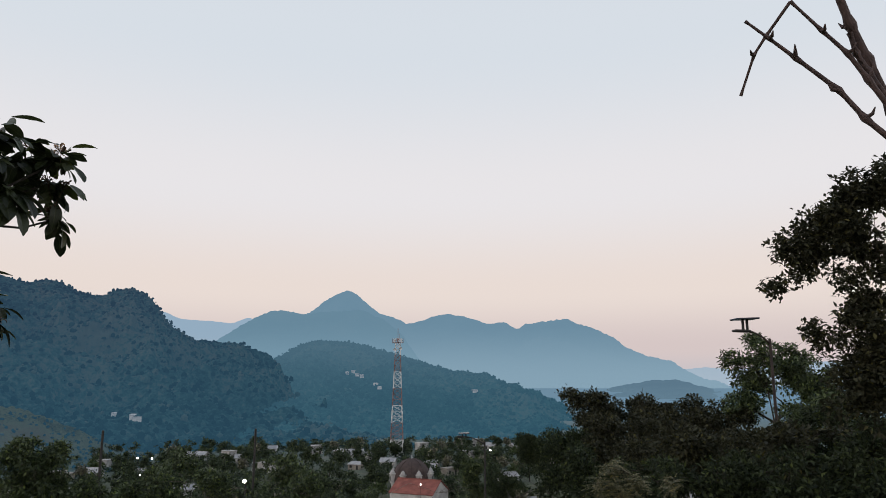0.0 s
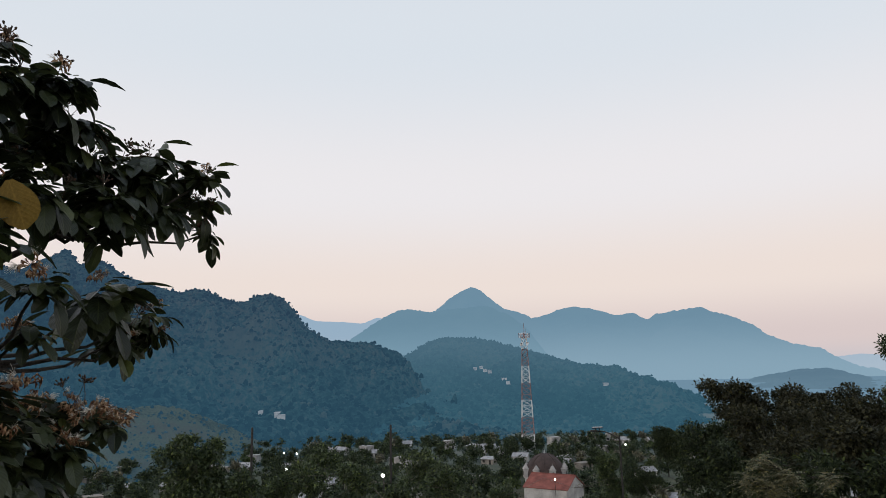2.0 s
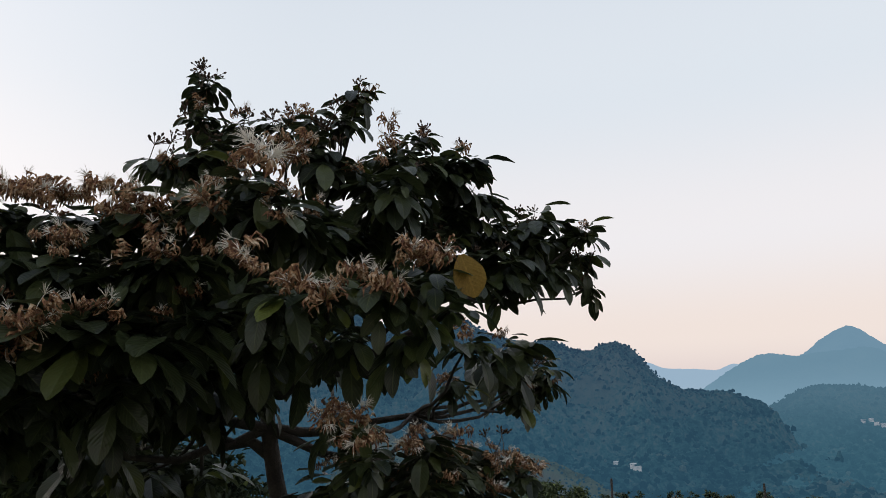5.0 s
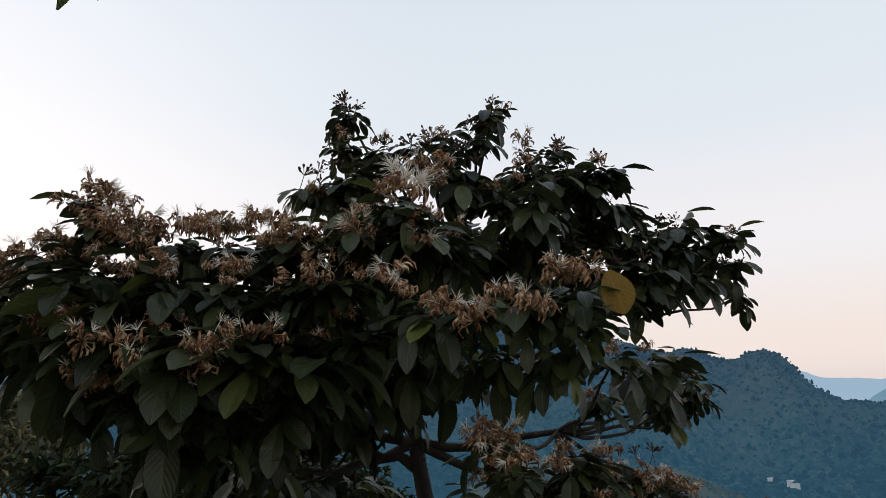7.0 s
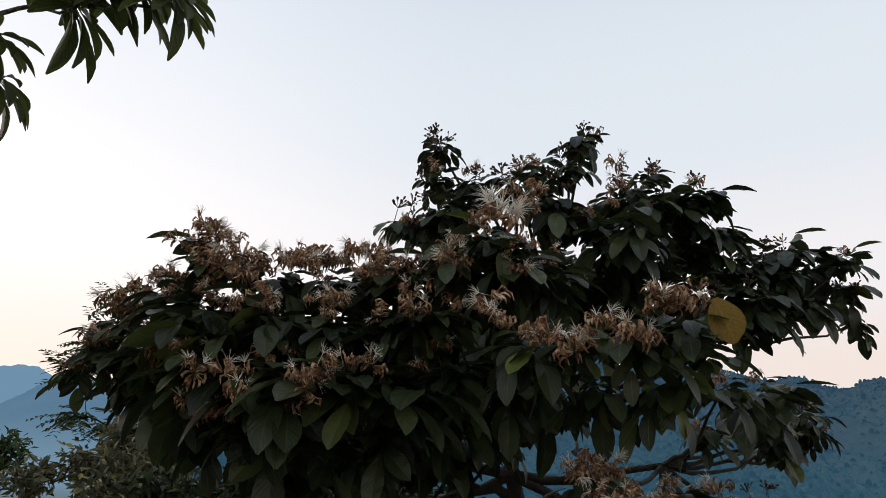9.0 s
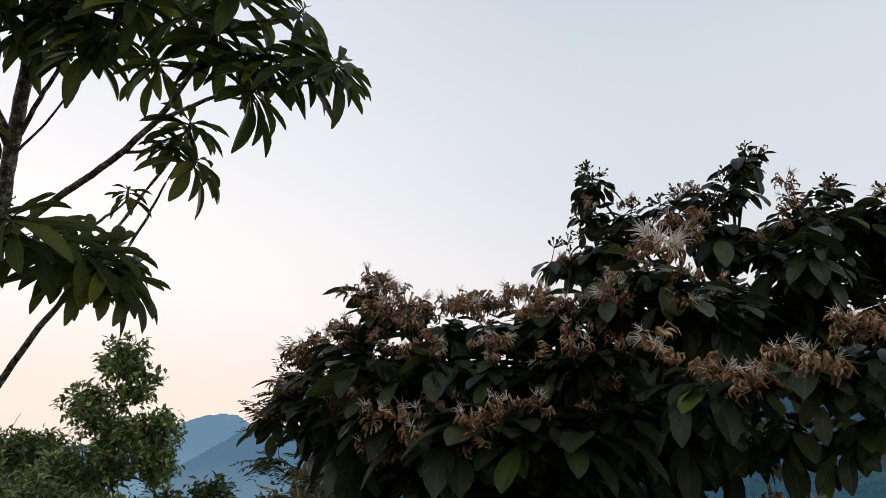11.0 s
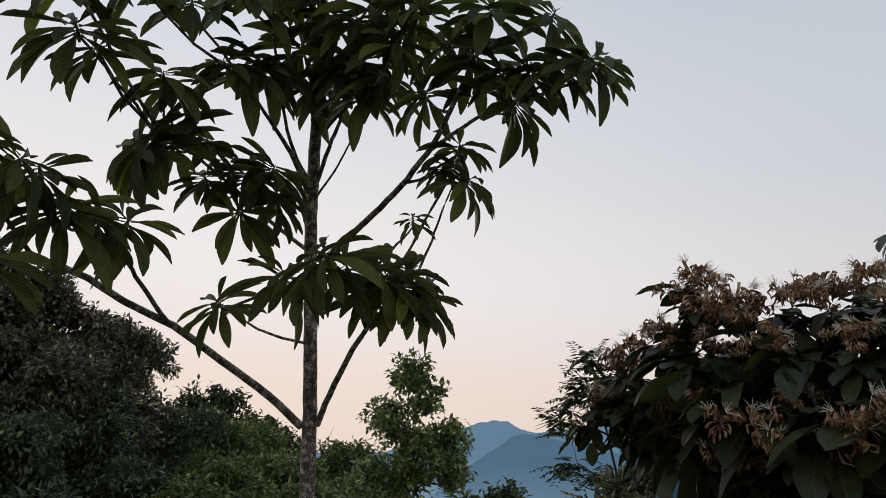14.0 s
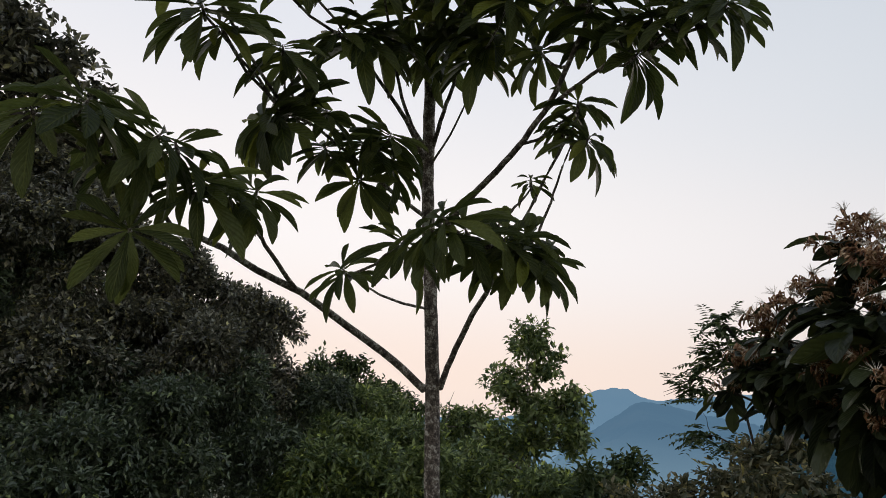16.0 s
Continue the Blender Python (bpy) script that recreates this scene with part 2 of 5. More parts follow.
M_HILL_TREE = hazed_material("hill_woods", WOODS, FIELD, (0.040, 0.118, 0.190), (0.046, 0.102, 0.176), 0.46, 0.43, -35, 120, island=True)
M_SPUR = hazed_material("grassy_spur", (0.034, 0.042, 0.028), (0.10, 0.095, 0.068), (0.045, 0.095, 0.14), (0.045, 0.095, 0.14), 0.42, 0.46, -35, 40, 0.02)
M_WOODED = hazed_material("wooded_ridge", WOODS, FIELD, (0.048, 0.142, 0.212), (0.086, 0.178, 0.250), 0.56, 0.74, -40, 55)
M_WOODED_TREE = hazed_material("ridge_woods", WOODS, FIELD, (0.048, 0.142, 0.212), (0.086, 0.178, 0.250), 0.56, 0.74, -40, 55, island=True)
M_NEAR_RANGE = hazed_material("near_range", WOODS, FIELD, (0.200, 0.330, 0.425), (0.150, 0.268, 0.362), 0.97, 0.88, -20, 260)
M_FAR_RANGE = hazed_material("far_range", WOODS, FIELD, (0.235, 0.360, 0.455), (0.165, 0.288, 0.392), 0.98, 0.86, -30, 330)
M_FAR_SLOPE = hazed_material("far_slope", WOODS, FIELD, (0.14, 0.235, 0.31), (0.12, 0.21, 0.29), 0.90, 0.84, -60, -10)
M_HAZY = hazed_material("hazy_range", WOODS, FIELD, (0.38, 0.47, 0.56), (0.30, 0.42, 0.54), 1.0, 0.96, -60, 300)
M_WEST = hazed_material("west_range", WOODS, FIELD, (0.20, 0.32, 0.43), (0.155, 0.275, 0.40), 0.98, 0.88, -60, 300)
M_WEST_SPUR = hazed_material("west_spur", WOODS, FIELD, (0.165, 0.27, 0.36), (0.105, 0.20, 0.305), 0.95, 0.84, -60, 160)


# ---- building helpers ----
def mesh_of(name, verts, faces, mats, uvs=None, smooth=False, slots=None):
    """A mesh from arrays: faces all have the same number of corners."""
    verts, faces = np.asarray(verts, np.float32), np.asarray(faces, np.int32)
    me = bpy.data.meshes.new(name)
    k = faces.shape[1]
    me.vertices.add(len(verts))
    me.vertices.foreach_set("co", verts.ravel())
    me.loops.add(faces.size)
    me.loops.foreach_set("vertex_index", faces.ravel())
    me.polygons.add(len(faces))
    me.polygons.foreach_set("loop_start", np.arange(0, faces.size, k, dtype=np.int32))
    if uvs is not None:
        lay = me.uv_layers.new(name="UVMap")
        lay.data.foreach_set("uv", np.asarray(uvs, np.float32)[faces.ravel()].ravel())
    for m in mats if isinstance(mats, (list, tuple)) else [mats]:
        me.materials.append(m)
    if slots is not None:
        me.polygons.foreach_set("material_index", np.asarray(slots, np.int32))
    me.polygons.foreach_set("use_smooth", np.full(len(faces), smooth))
    me.update(calc_edges=True)
    me.validate()
    return me


def thing(name, label, category, at=(0, 0, 0), group="", kind=""):
    ob = new(name)
    ob.empty_display_size = 0.1
    ob.location = at
    return tagged(ob, label, category, group, kind)


def under(parent, name, me, m=None, label="", kind=""):
    """A mesh object under a thing or a part; m is its place in the parent's space."""
    ob = new(name, me)
    ob.parent = parent
    if m is not None:
        ob.matrix_basis = m
    return tagged(ob, label, kind=kind)


def part(name, bm, mat, parent, label=""):
    me = bpy.data.meshes.new(name)
    bm.to_mesh(me)
    bm.free()
    me.materials.append(mat)
    return under(parent, name, me, None, label)


def box(bm, size, at, rot=None, bevel=0.0):
    m = Matrix.Translation(at) @ (rot or Matrix()) @ Matrix.Diagonal((*size, 1))
    r = bmesh.ops.create_cube(bm, size=1, matrix=m)
    if bevel:
        edges = list({e for v in r["verts"] for e in v.link_edges})
        bmesh.ops.bevel(bm, geom=edges, offset=bevel, segments=1, affect="EDGES")


def tube_arrays(points, radii, sides=7):
    """A tapered tube through points."""
    pts = [Vector(p) for p in points]
    vs, fs = [], []
    up = Vector((0.31, 0.17, 0.93)).normalized()
    for i, p in enumerate(pts):
        d = (pts[min(i + 1, len(pts) - 1)] - pts[max(i - 1, 0)]).normalized()
        a = d.cross(up if abs(d.dot(up)) < 0.95 else Vector((1, 0, 0))).normalized()
        b = d.cross(a)
        for k in range(sides):
            th = 2 * math.pi * k / sides
            vs.append(p + (a * math.cos(th) + b * math.sin(th)) * radii[i])
    for i in range(len(pts) - 1):
        for k in range(sides):
            q = (k + 1) % sides
            fs.append((i * sides + k, i * sides + q, (i + 1) * sides + q, (i + 1) * sides + k))
    return [tuple(v) for v in vs], fs


def wander(a, b, n, amount, rng, sag=0.0):
    """Points from a to b with small bends and a sag or arch."""
    a, b = Vector(a), Vector(b)
    out = []
    for i in range(n + 1):
        f = i / n
        w = math.sin(math.pi * f)
        j = Vector((rng.uniform(-1, 1), rng.uniform(-1, 1), rng.uniform(-1, 1))) * amount * w
        out.append(a.lerp(b, f) + j + Vector((0, 0, -sag * w)))
    return out


def tube(parent, name, points, radii, mat, sides=7, label=""):
    vs, fs = tube_arrays(points, radii, sides)
    return under(parent, name, mesh_of(name, vs, fs, mat, smooth=True), None, label)


def unit(v):
    return v / np.maximum(np.linalg.norm(v, axis=-1, keepdims=True), 1e-9)


def blade(n_len, shape, fold, bend, wave=0.0, seed=0):
    """A leaf blade's template: rows of (across, along, height) with its faces; shape(v) is the half width."""
    rng = random.Random(seed)
    vs, fs, uv = [], [], []
    for i in range(n_len + 1):
        v = i / n_len
        w = shape(v)
        h = -bend * v * v
        for u in (-1, 0, 1):
            vs.append((u * w, v, h + abs(u) * w * fold + (rng.uniform(-wave, wave) if u else 0)))
            uv.append((u, v))
    for i in range(n_len):
        for k in (0, 1):
            fs.append((i * 3 + k, i * 3 + k + 1, i * 3 + k + 4, i * 3 + k + 3))
    return np.array(vs), np.array(fs), np.array(uv)


def oval(v):
    """Broad and round-shouldered, widest past the middle, with a short blunt point."""
    return 0.5 * max(0.03, math.sin(math.pi * min(1.0, v ** 1.12 * 0.97 + 0.02))) ** 0.62 * (0.92 + 0.12 * v)


def paddle(v):
    """Narrow at the stalk, broadest past the middle, short point."""
    return 0.5 * max(0.06, math.sin(math.pi * v ** 1.75)) ** 0.58 if v < 0.985 else 0.08


def leaves_mesh(name, pos, axis, normal, length, width, template, mat):
    """Many blades in one mesh."""
    tv, tf, tu = template
    axis = unit(axis)
    side = unit(np.cross(axis, normal))
    nor = np.cross(side, axis)
    n, k = len(pos), len(tv)
    L, W = length[:, None, None], width[:, None, None]
    v = pos[:, None, :] + side[:, None, :] * tv[None, :, 0, None] * W + axis[:, None, :] * tv[None, :, 1, None] * L + nor[:, None, :] * tv[None, :, 2, None] * L
    f = (tf[None] + (np.arange(n) * k)[:, None, None]).reshape(-1, tf.shape[1])
    return mesh_of(name, v.reshape(-1, 3), f, mat, np.tile(tu, (n, 1)))


SMALL_LEAF = (np.array([(0, 0, 0), (-0.5, 0.45, 0.06), (0, 0.5, -0.04), (0.5, 0.45, 0.06), (0, 1, -0.1)]), np.array([(0, 2, 1), (0, 3, 2), (1, 2, 4), (2, 3, 4)]), np.array([(0, 0), (-1, 0.45), (0, 0.5), (1, 0.45), (0, 1)]))


TINY_LEAF = (np.array([(0, 0, 0), (-0.5, 0.48, 0.08), (0.5, 0.48, 0.08), (0, 1, -0.08)]), np.array([(0, 3, 1), (0, 2, 3)]), np.array([(0, 0), (-1, 0.5), (1, 0.5), (0, 1)]))


def ball(rs, n):
    return unit(rs.normal(size=(n, 3)))


def split(rs, clumps, lots=14):
    """Every clump becomes a handful of smaller ones round its shell, with hollows between."""
    out = []
    for x, y, z, r in clumps:
        for d in ball(rs, lots):
            f = 0.25 + 0.52 * rs.random_sample() ** 0.7
            out.append((x + d[0] * r * f, y + d[1] * r * f, z + d[2] * r * f * 0.85, r * (0.22 + 0.18 * rs.random_sample())))
    return out


def clump_leaves(rs, clumps, size, density, droop=0.35, aspect=0.42, flat=0.7, lots=14):
    """Leaves over ragged clumps: sprigs of leaves stand on each small clump's upper shell, so that gaps stay between them."""
    P, A, N, S = [], [], [], []
    for x, y, z, r in split(rs, clumps, lots):
        n_sprig = max(3, int(density * (r / size) ** 2 / 7))
        d = ball(rs, n_sprig)
        d[:, 2] = np.where(rs.random_sample(n_sprig) < 0.6, np.abs(d[:, 2]), d[:, 2])
        rad = r * (0.45 + 0.55 * rs.random_sample(n_sprig) ** 0.6)
        c = np.array((x, y, z)) + d * rad[:, None] * np.array((1, 1, flat))
        for q in range(8):
            a = unit(d + rs.normal(size=(n_sprig, 3)) * 0.8 + np.array((0, 0, -droop)))
            P.append(c + rs.normal(size=(n_sprig, 3)) * size * 0.5)
            A.append(a)
            N.append(unit(np.array((0, 0, 1.0)) + rs.normal(size=(n_sprig, 3)) * 0.45 + d * 0.3))
            S.append(size * (0.6 + 0.7 * rs.random_sample(n_sprig)))
    P, A, N, S = (np.concatenate(q) for q in (P, A, N, S))
    return P, A, N, S, S * aspect


def frond_leaves(rs, clumps, size, density):
    """Feathery fronds: leaflets in two rows along arching ribs."""
    P, A, N, S = [], [], [], []
    for x, y, z, r in clumps:
        n = max(6, int(density * (r / size) ** 2 / 14))
        d = ball(rs, n) * np.array((1, 1, 0.45))
        d = unit(d)
        start = np.array((x, y, z)) + ball(rs, n) * (r * 0.55 * rs.random_sample(n) ** 0.5)[:, None]
        side = unit(np.cross(d, np.array((0, 0, 1.0))))
        long = r * (0.6 + 0.5 * rs.random_sample(n))
        for q in range(8):
            f = q / 7.0
            at = start + d * (long * f)[:, None] + np.array((0, 0, -0.25)) * (long * f * f)[:, None]
            for sg in (-1, 1):
                P.append(at)
                A.append(unit(side * sg + d * 0.5 + np.array((0, 0, -0.25)) + rs.normal(size=(n, 3)) * 0.12))
                N.append(np.tile(np.array((0, 0, 1.0)), (n, 1)) + rs.normal(size=(n, 3)) * 0.25)
                S.append(size * (0.8 + 0.4 * rs.random_sample(n)) * (1.1 - 0.5 * f))
    P, A, N, S = (np.concatenate(q) for q in (P, A, N, S))
    return P, A, N, S, S * 0.38


def leafy_tree(name, label, category, clumps, base, trunk_r, size, density, leaf_mat, bark, seed, fork=0.45, droop=0.35, aspect=0.42, twigs=2, kind_group="", fronds=False):
    """A tree or shrub: trunk, a limb to every clump of the crown, and the crown's leaves."""
    rng, rs = random.Random(seed), np.random.RandomState(seed)
    root = thing(name, label, category, base, kind_group)
    b = Vector(base)
    local = [(x - b.x, y - b.y, z - b.z, r) for x, y, z, r in clumps]
    top = max(local, key=lambda c: c[2])
    crown_mid = Vector((sum(c[0] for c in local), sum(c[1] for c in local), sum(c[2] for c in local))) / len(local)
    stem_top = Vector((top[0], top[1], top[2]))
    mid = Vector((crown_mid.x * 0.6, crown_mid.y * 0.6, stem_top.z * fork))
    trunk = [Vector((0, 0, -0.2))] + wander((0, 0, 0), mid, 4, trunk_r * 0.8, rng)[1:] + wander(mid, stem_top, 4, trunk_r * 1.5, rng)[1:]
    tube(root, "trunk", trunk, [trunk_r * (1.25 - 1.1 * i / (len(trunk) - 1)) for i in range(len(trunk))], bark, 9)
    nodes = [(q, trunk_r * 0.55) for q in trunk[3:]]
    for c in sorted(local, key=lambda c: math.hypot(c[0] - crown_mid.x * 0.5, c[1] - crown_mid.y * 0.5)):
        if c is top:
            continue
        e = Vector(c[:3])
        a, r0 = min(nodes, key=lambda q: (q[0] - e).length + 0.6 * max(0.0, q[0].z - e.z))
        span = (e - a).length
        pts = wander(a, e, 5, span * 0.05, rng, -0.06 * span)
        tube(root, "limb", pts, [r0 * (0.9 - 0.55 * k / 5) for k in range(6)], bark, 6)
        nodes += [(pts[3], r0 * 0.6), (pts[5], r0 * 0.4)]
        vs, fs = [], []
        for _ in range(twigs):
            e = Vector(c[:3]) + Vector(ball(rs, 1)[0]) * c[3] * 0.95
            v, g = tube_arrays(wander(pts[3], e, 3, c[3] * 0.08, rng), [trunk_r * 0.14, trunk_r * 0.11, trunk_r * 0.08, trunk_r * 0.04], 4)
            fs += [tuple(q + len(vs) for q in w) for w in g]
            vs += v
        if vs:
            under(root, "twig_spray", mesh_of("twig_spray", vs, fs, bark), kind="stuff")
    P, A, N, S, Wd = frond_leaves(rs, local, size, density) if fronds else clump_leaves(rs, local, size, density, droop, aspect)
    under(root, "crown", leaves_mesh("crown", P, A, N, S, Wd, SMALL_LEAF if category == "tree" and size < 0.105 and len(clumps) < 9 else TINY_LEAF, leaf_mat), kind="stuff")
    return root


# ---- the ground: one sheet from the hilltop down into the valley and on to the horizon ----
def ground_z(x, y):
    r = math.hypot(x, y)
    az = math.degrees(math.atan2(-x, y))
    keep = 1.0 if az < 75 else max(0.32, 1.0 - (az - 75) / 45 * 0.68)
    if az < -60:
        keep = 0.32
    d = max(0.0, r - 1.3)
    fall = 40.0 * (1 - math.exp(-d / 62.0)) * keep
    return -fall + 0.25 * noise.noise(Vector((x * 0.15, y * 0.15, 0))) * min(1.0, d / 3)


def make_ground():
    rad = [0.0] + [0.5 * 1.16 ** i for i in range(62)]
    rad = [r for r in rad if r < 4700] + [4700.0]
    n = 120
    vs, fs = [], []
    for r in rad:
        for k in range(n):
            a = 2 * math.pi * k / n
            x, y = r * math.sin(a), r * math.cos(a)
            vs.append((x, y, ground_z(x, y)))
    for i in range(len(rad) - 1):
        for k in range(n):
            q = (k + 1) % n
            fs.append((i * n + k, (i + 1) * n + k, (i + 1) * n + q, i * n + q))
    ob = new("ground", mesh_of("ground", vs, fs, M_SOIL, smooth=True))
    tagged(ob, "green and brown hillside falling away into a wide valley", "ground", kind="structure")


def valley_haze(m, air, near, far, most):
    """Blue evening haze painted into the ground as emission, thicker with distance from the hilltop."""
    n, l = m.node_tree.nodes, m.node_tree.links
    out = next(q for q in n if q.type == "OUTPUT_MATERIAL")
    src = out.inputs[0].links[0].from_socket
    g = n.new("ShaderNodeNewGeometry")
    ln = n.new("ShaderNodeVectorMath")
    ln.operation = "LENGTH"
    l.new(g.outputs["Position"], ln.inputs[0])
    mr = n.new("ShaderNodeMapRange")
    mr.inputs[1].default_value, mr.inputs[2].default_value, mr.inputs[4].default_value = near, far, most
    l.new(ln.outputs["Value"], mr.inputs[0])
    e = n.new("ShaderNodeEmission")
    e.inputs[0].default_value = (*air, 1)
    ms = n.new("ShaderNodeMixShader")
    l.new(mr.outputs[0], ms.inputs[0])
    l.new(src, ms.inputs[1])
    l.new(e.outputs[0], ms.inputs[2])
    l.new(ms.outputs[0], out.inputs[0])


valley_haze(M_SOIL, (0.15, 0.255, 0.345), 260, 1300, 0.97)
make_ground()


# ---- mountains ----
def ridge(name, label, crest, far, near, foot, mat, seed, rough, step=0.12, rows=60, curve=1.25, canopy=0.0):
    """A mountainside: from a crest line of (bearing, height angle) at distance far down to its foot at distance near, with spurs and gullies."""
    az = np.array([c[0] for c in crest])
    el = np.array([c[1] for c in crest])
    bear = np.arange(az.min() - 4, az.max() + 4 + step, step)
    elev = np.interp(bear, az, el)
    soft = np.convolve(np.pad(elev, 2, mode="edge"), np.array([0.15, 0.2, 0.3, 0.2, 0.15]), mode="valid")
    soft = soft + np.array([0.05 * noise.noise(Vector((q * 1.7, seed, 0))) + 0.035 * noise.noise(Vector((q * 4.5, seed, 3))) for q in bear])
    ends = np.minimum(1, np.minimum(bear - bear.min(), bear.max() - bear) / 4.0)
    vs, fs = [], []
    n = len(bear)
    for j in range(-6, rows + 1):
        v = max(0.0, j / rows)
        for i in range(n):
            a = radians(bear[i])
            crest_z = 1.6 + far * math.tan(radians(soft[i]))
            crest_z = foot + (crest_z - foot) * ends[i]
            r = far + (near - far) * v if j >= 0 else far - (near - far) * 0.1 * (-j)
            x, y = -math.sin(a) * r, math.cos(a) * r
            lift = (1 - v) ** curve if j >= 0 else 1 - 0.1 * -j
            z = foot + (crest_z - foot) * lift
            q = Vector((x, y, seed * 31.7)) / (far * 0.11)
            gully = noise.ridged_multi_fractal(q, 0.9, 2.1, 5, 1.0, 2.0) - 1.1
            z += gully * rough * math.sin(math.pi * min(1, max(0.0, v))) * ends[i]
            if canopy:
                k = Vector((x, y, z * 1.5))
                z += canopy * (noise.noise(k / (canopy * 4.2)) + 0.6 * noise.noise(k / (canopy * 1.9)))
            vs.append((x, y, z))
    for j in range(rows + 6):
        for i in range(n - 1):
            fs.append((j * n + i, j * n + i + 1, (j + 1) * n + i + 1, (j + 1) * n + i))
    ob = new(name, mesh_of(name, vs, fs, mat, smooth=True))
    ob["row_length"] = n
    return tagged(ob, label, "mountain", kind="structure")


HILL_CREST = [(1, -6.38), (4.6, -4.65), (8.3, -2.58), (11.4, -0.55), (13.2, 1.04), (14.1, 1.74), (15.5, 2.43), (17.2, 2.62), (19.7, 2.85), (21.2, 3.89), (22, 4.85), (22.7, 5.89), (24, 6.64), (25.3, 6.45), (26.2, 5.94), (27.7, 6.19), (29.4, 6.98), (31.2, 6.66), (32.7, 7.1), (34.9, 7.78), (36.5, 8.89), (38, 8.47), (38.9, 9.59), (42, 7.79), (47, 10.36), (65.5, 8.45), (75.7, 5.67)]
SPUR_CREST = [(24.6, -4.91), (26.5, -3.78), (28.4, -2.95), (29.8, -2.34), (31.9, -1.84), (40.1, -1.82), (44.1, 0.83)]
WOODED_CREST = [(-12.3, -3.92), (-9.3, -2.22), (-8, -1.57), (-5.3, -0.47), (-3.5, 0.38), (-0.8, 0.57), (1.1, 1.11), (3.8, 1.97), (5.7, 2.37), (7.5, 2.86), (10.2, 2.97), (11.5, 2.56), (13.3, 1.52), (14.9, 0.42), (17, -0.88)]
NEAR_RANGE = [(-0.8, -0.02), (1.8, 1.33), (3.4, 3.61), (4.8, 4.7), (6.7, 5.51), (9.4, 5.3), (11.2, 5.08), (13.4, 5.36), (14.5, 5.02), (16, 4.14), (18.4, 2.56), (20, 1.25)]
FAR_RANGE = [(-22.4, -0.93), (-20.8, -0.27), (-19.1, 0.54), (-18.1, 1.27), (-16.4, 1.67), (-14.7, 2.35), (-13.9, 3.07), (-12.2, 3.94), (-10.9, 4.32), (-10, 4.74), (-8.1, 4.49), (-6.8, 4.32), (-6.1, 3.92), (-5, 4.52), (-3.8, 4.34), (-1.9, 4.95), (-0.3, 5.18), (0.9, 4.95), (2, 4.53), (2.9, 4.35), (3.9, 4.85), (5.3, 5.25), (6.4, 6.16), (7.2, 6.84), (7.8, 7.06), (8.9, 6.63), (9.9, 5.93), (10.8, 5.23), (12.9, 3.97)]
FAR_SLOPE = [(-31.8, -0.78), (-27.9, -1.21), (-23.1, -1.46), (-20.8, -0.86), (-18.4, -0.1), (-16.3, -0.19), (-13.7, -0.67), (-12, -1.33)]
HAZY_RANGE = [(-32.2, 0.94), (-29.9, 1.16), (-26.3, 1.2), (-22.5, 0.61), (-20.5, 0.83), (-18.5, 0.62), (-5.3, 1.33), (12.9, 3.97), (15.6, 4.73), (16.8, 4.21), (18.1, 4.36), (20.6, 4.46), (22.1, 5.1), (23.8, 4.57)]
WEST_RANGE = [(69, 6.53), (73.9, 6.29), (78.4, 6), (82.5, 5.64), (83.9, 5.38), (85.2, 5.67), (86.2, 6.24), (87.3, 6.29), (88.8, 6.01), (90.6, 5.23), (92.8, 4.51), (96.4, 3.44), (104.5, 3.24), (117.8, 3.78), (130.8, 2.97)]
WEST_SPUR = [(69.3, 3.51), (76.6, 3.82), (80.5, 4.49), (83.3, 5.14), (84.6, 5.31), (85.6, 5.27), (86.7, 4.45), (88.4, 3.34), (90.6, 1.9), (93.6, -1.02)]
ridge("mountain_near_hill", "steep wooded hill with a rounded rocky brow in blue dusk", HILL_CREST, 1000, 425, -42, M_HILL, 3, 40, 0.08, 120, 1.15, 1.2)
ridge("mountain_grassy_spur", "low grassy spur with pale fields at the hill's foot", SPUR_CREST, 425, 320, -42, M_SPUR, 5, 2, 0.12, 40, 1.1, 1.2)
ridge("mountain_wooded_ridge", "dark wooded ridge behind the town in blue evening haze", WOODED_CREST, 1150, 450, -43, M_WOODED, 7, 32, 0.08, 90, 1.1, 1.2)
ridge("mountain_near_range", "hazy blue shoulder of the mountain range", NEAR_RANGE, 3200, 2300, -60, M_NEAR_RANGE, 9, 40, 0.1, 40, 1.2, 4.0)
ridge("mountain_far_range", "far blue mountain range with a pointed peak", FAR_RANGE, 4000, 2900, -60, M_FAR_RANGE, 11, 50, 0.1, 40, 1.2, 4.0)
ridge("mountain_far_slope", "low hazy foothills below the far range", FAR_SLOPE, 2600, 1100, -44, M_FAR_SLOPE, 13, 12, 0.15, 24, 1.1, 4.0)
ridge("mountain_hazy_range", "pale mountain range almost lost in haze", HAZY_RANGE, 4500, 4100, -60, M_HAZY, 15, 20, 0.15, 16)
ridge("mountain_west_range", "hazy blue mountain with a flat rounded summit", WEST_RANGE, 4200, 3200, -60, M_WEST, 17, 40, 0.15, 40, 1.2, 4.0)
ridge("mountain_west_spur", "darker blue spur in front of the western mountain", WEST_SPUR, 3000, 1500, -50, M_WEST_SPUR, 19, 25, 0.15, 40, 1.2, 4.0)

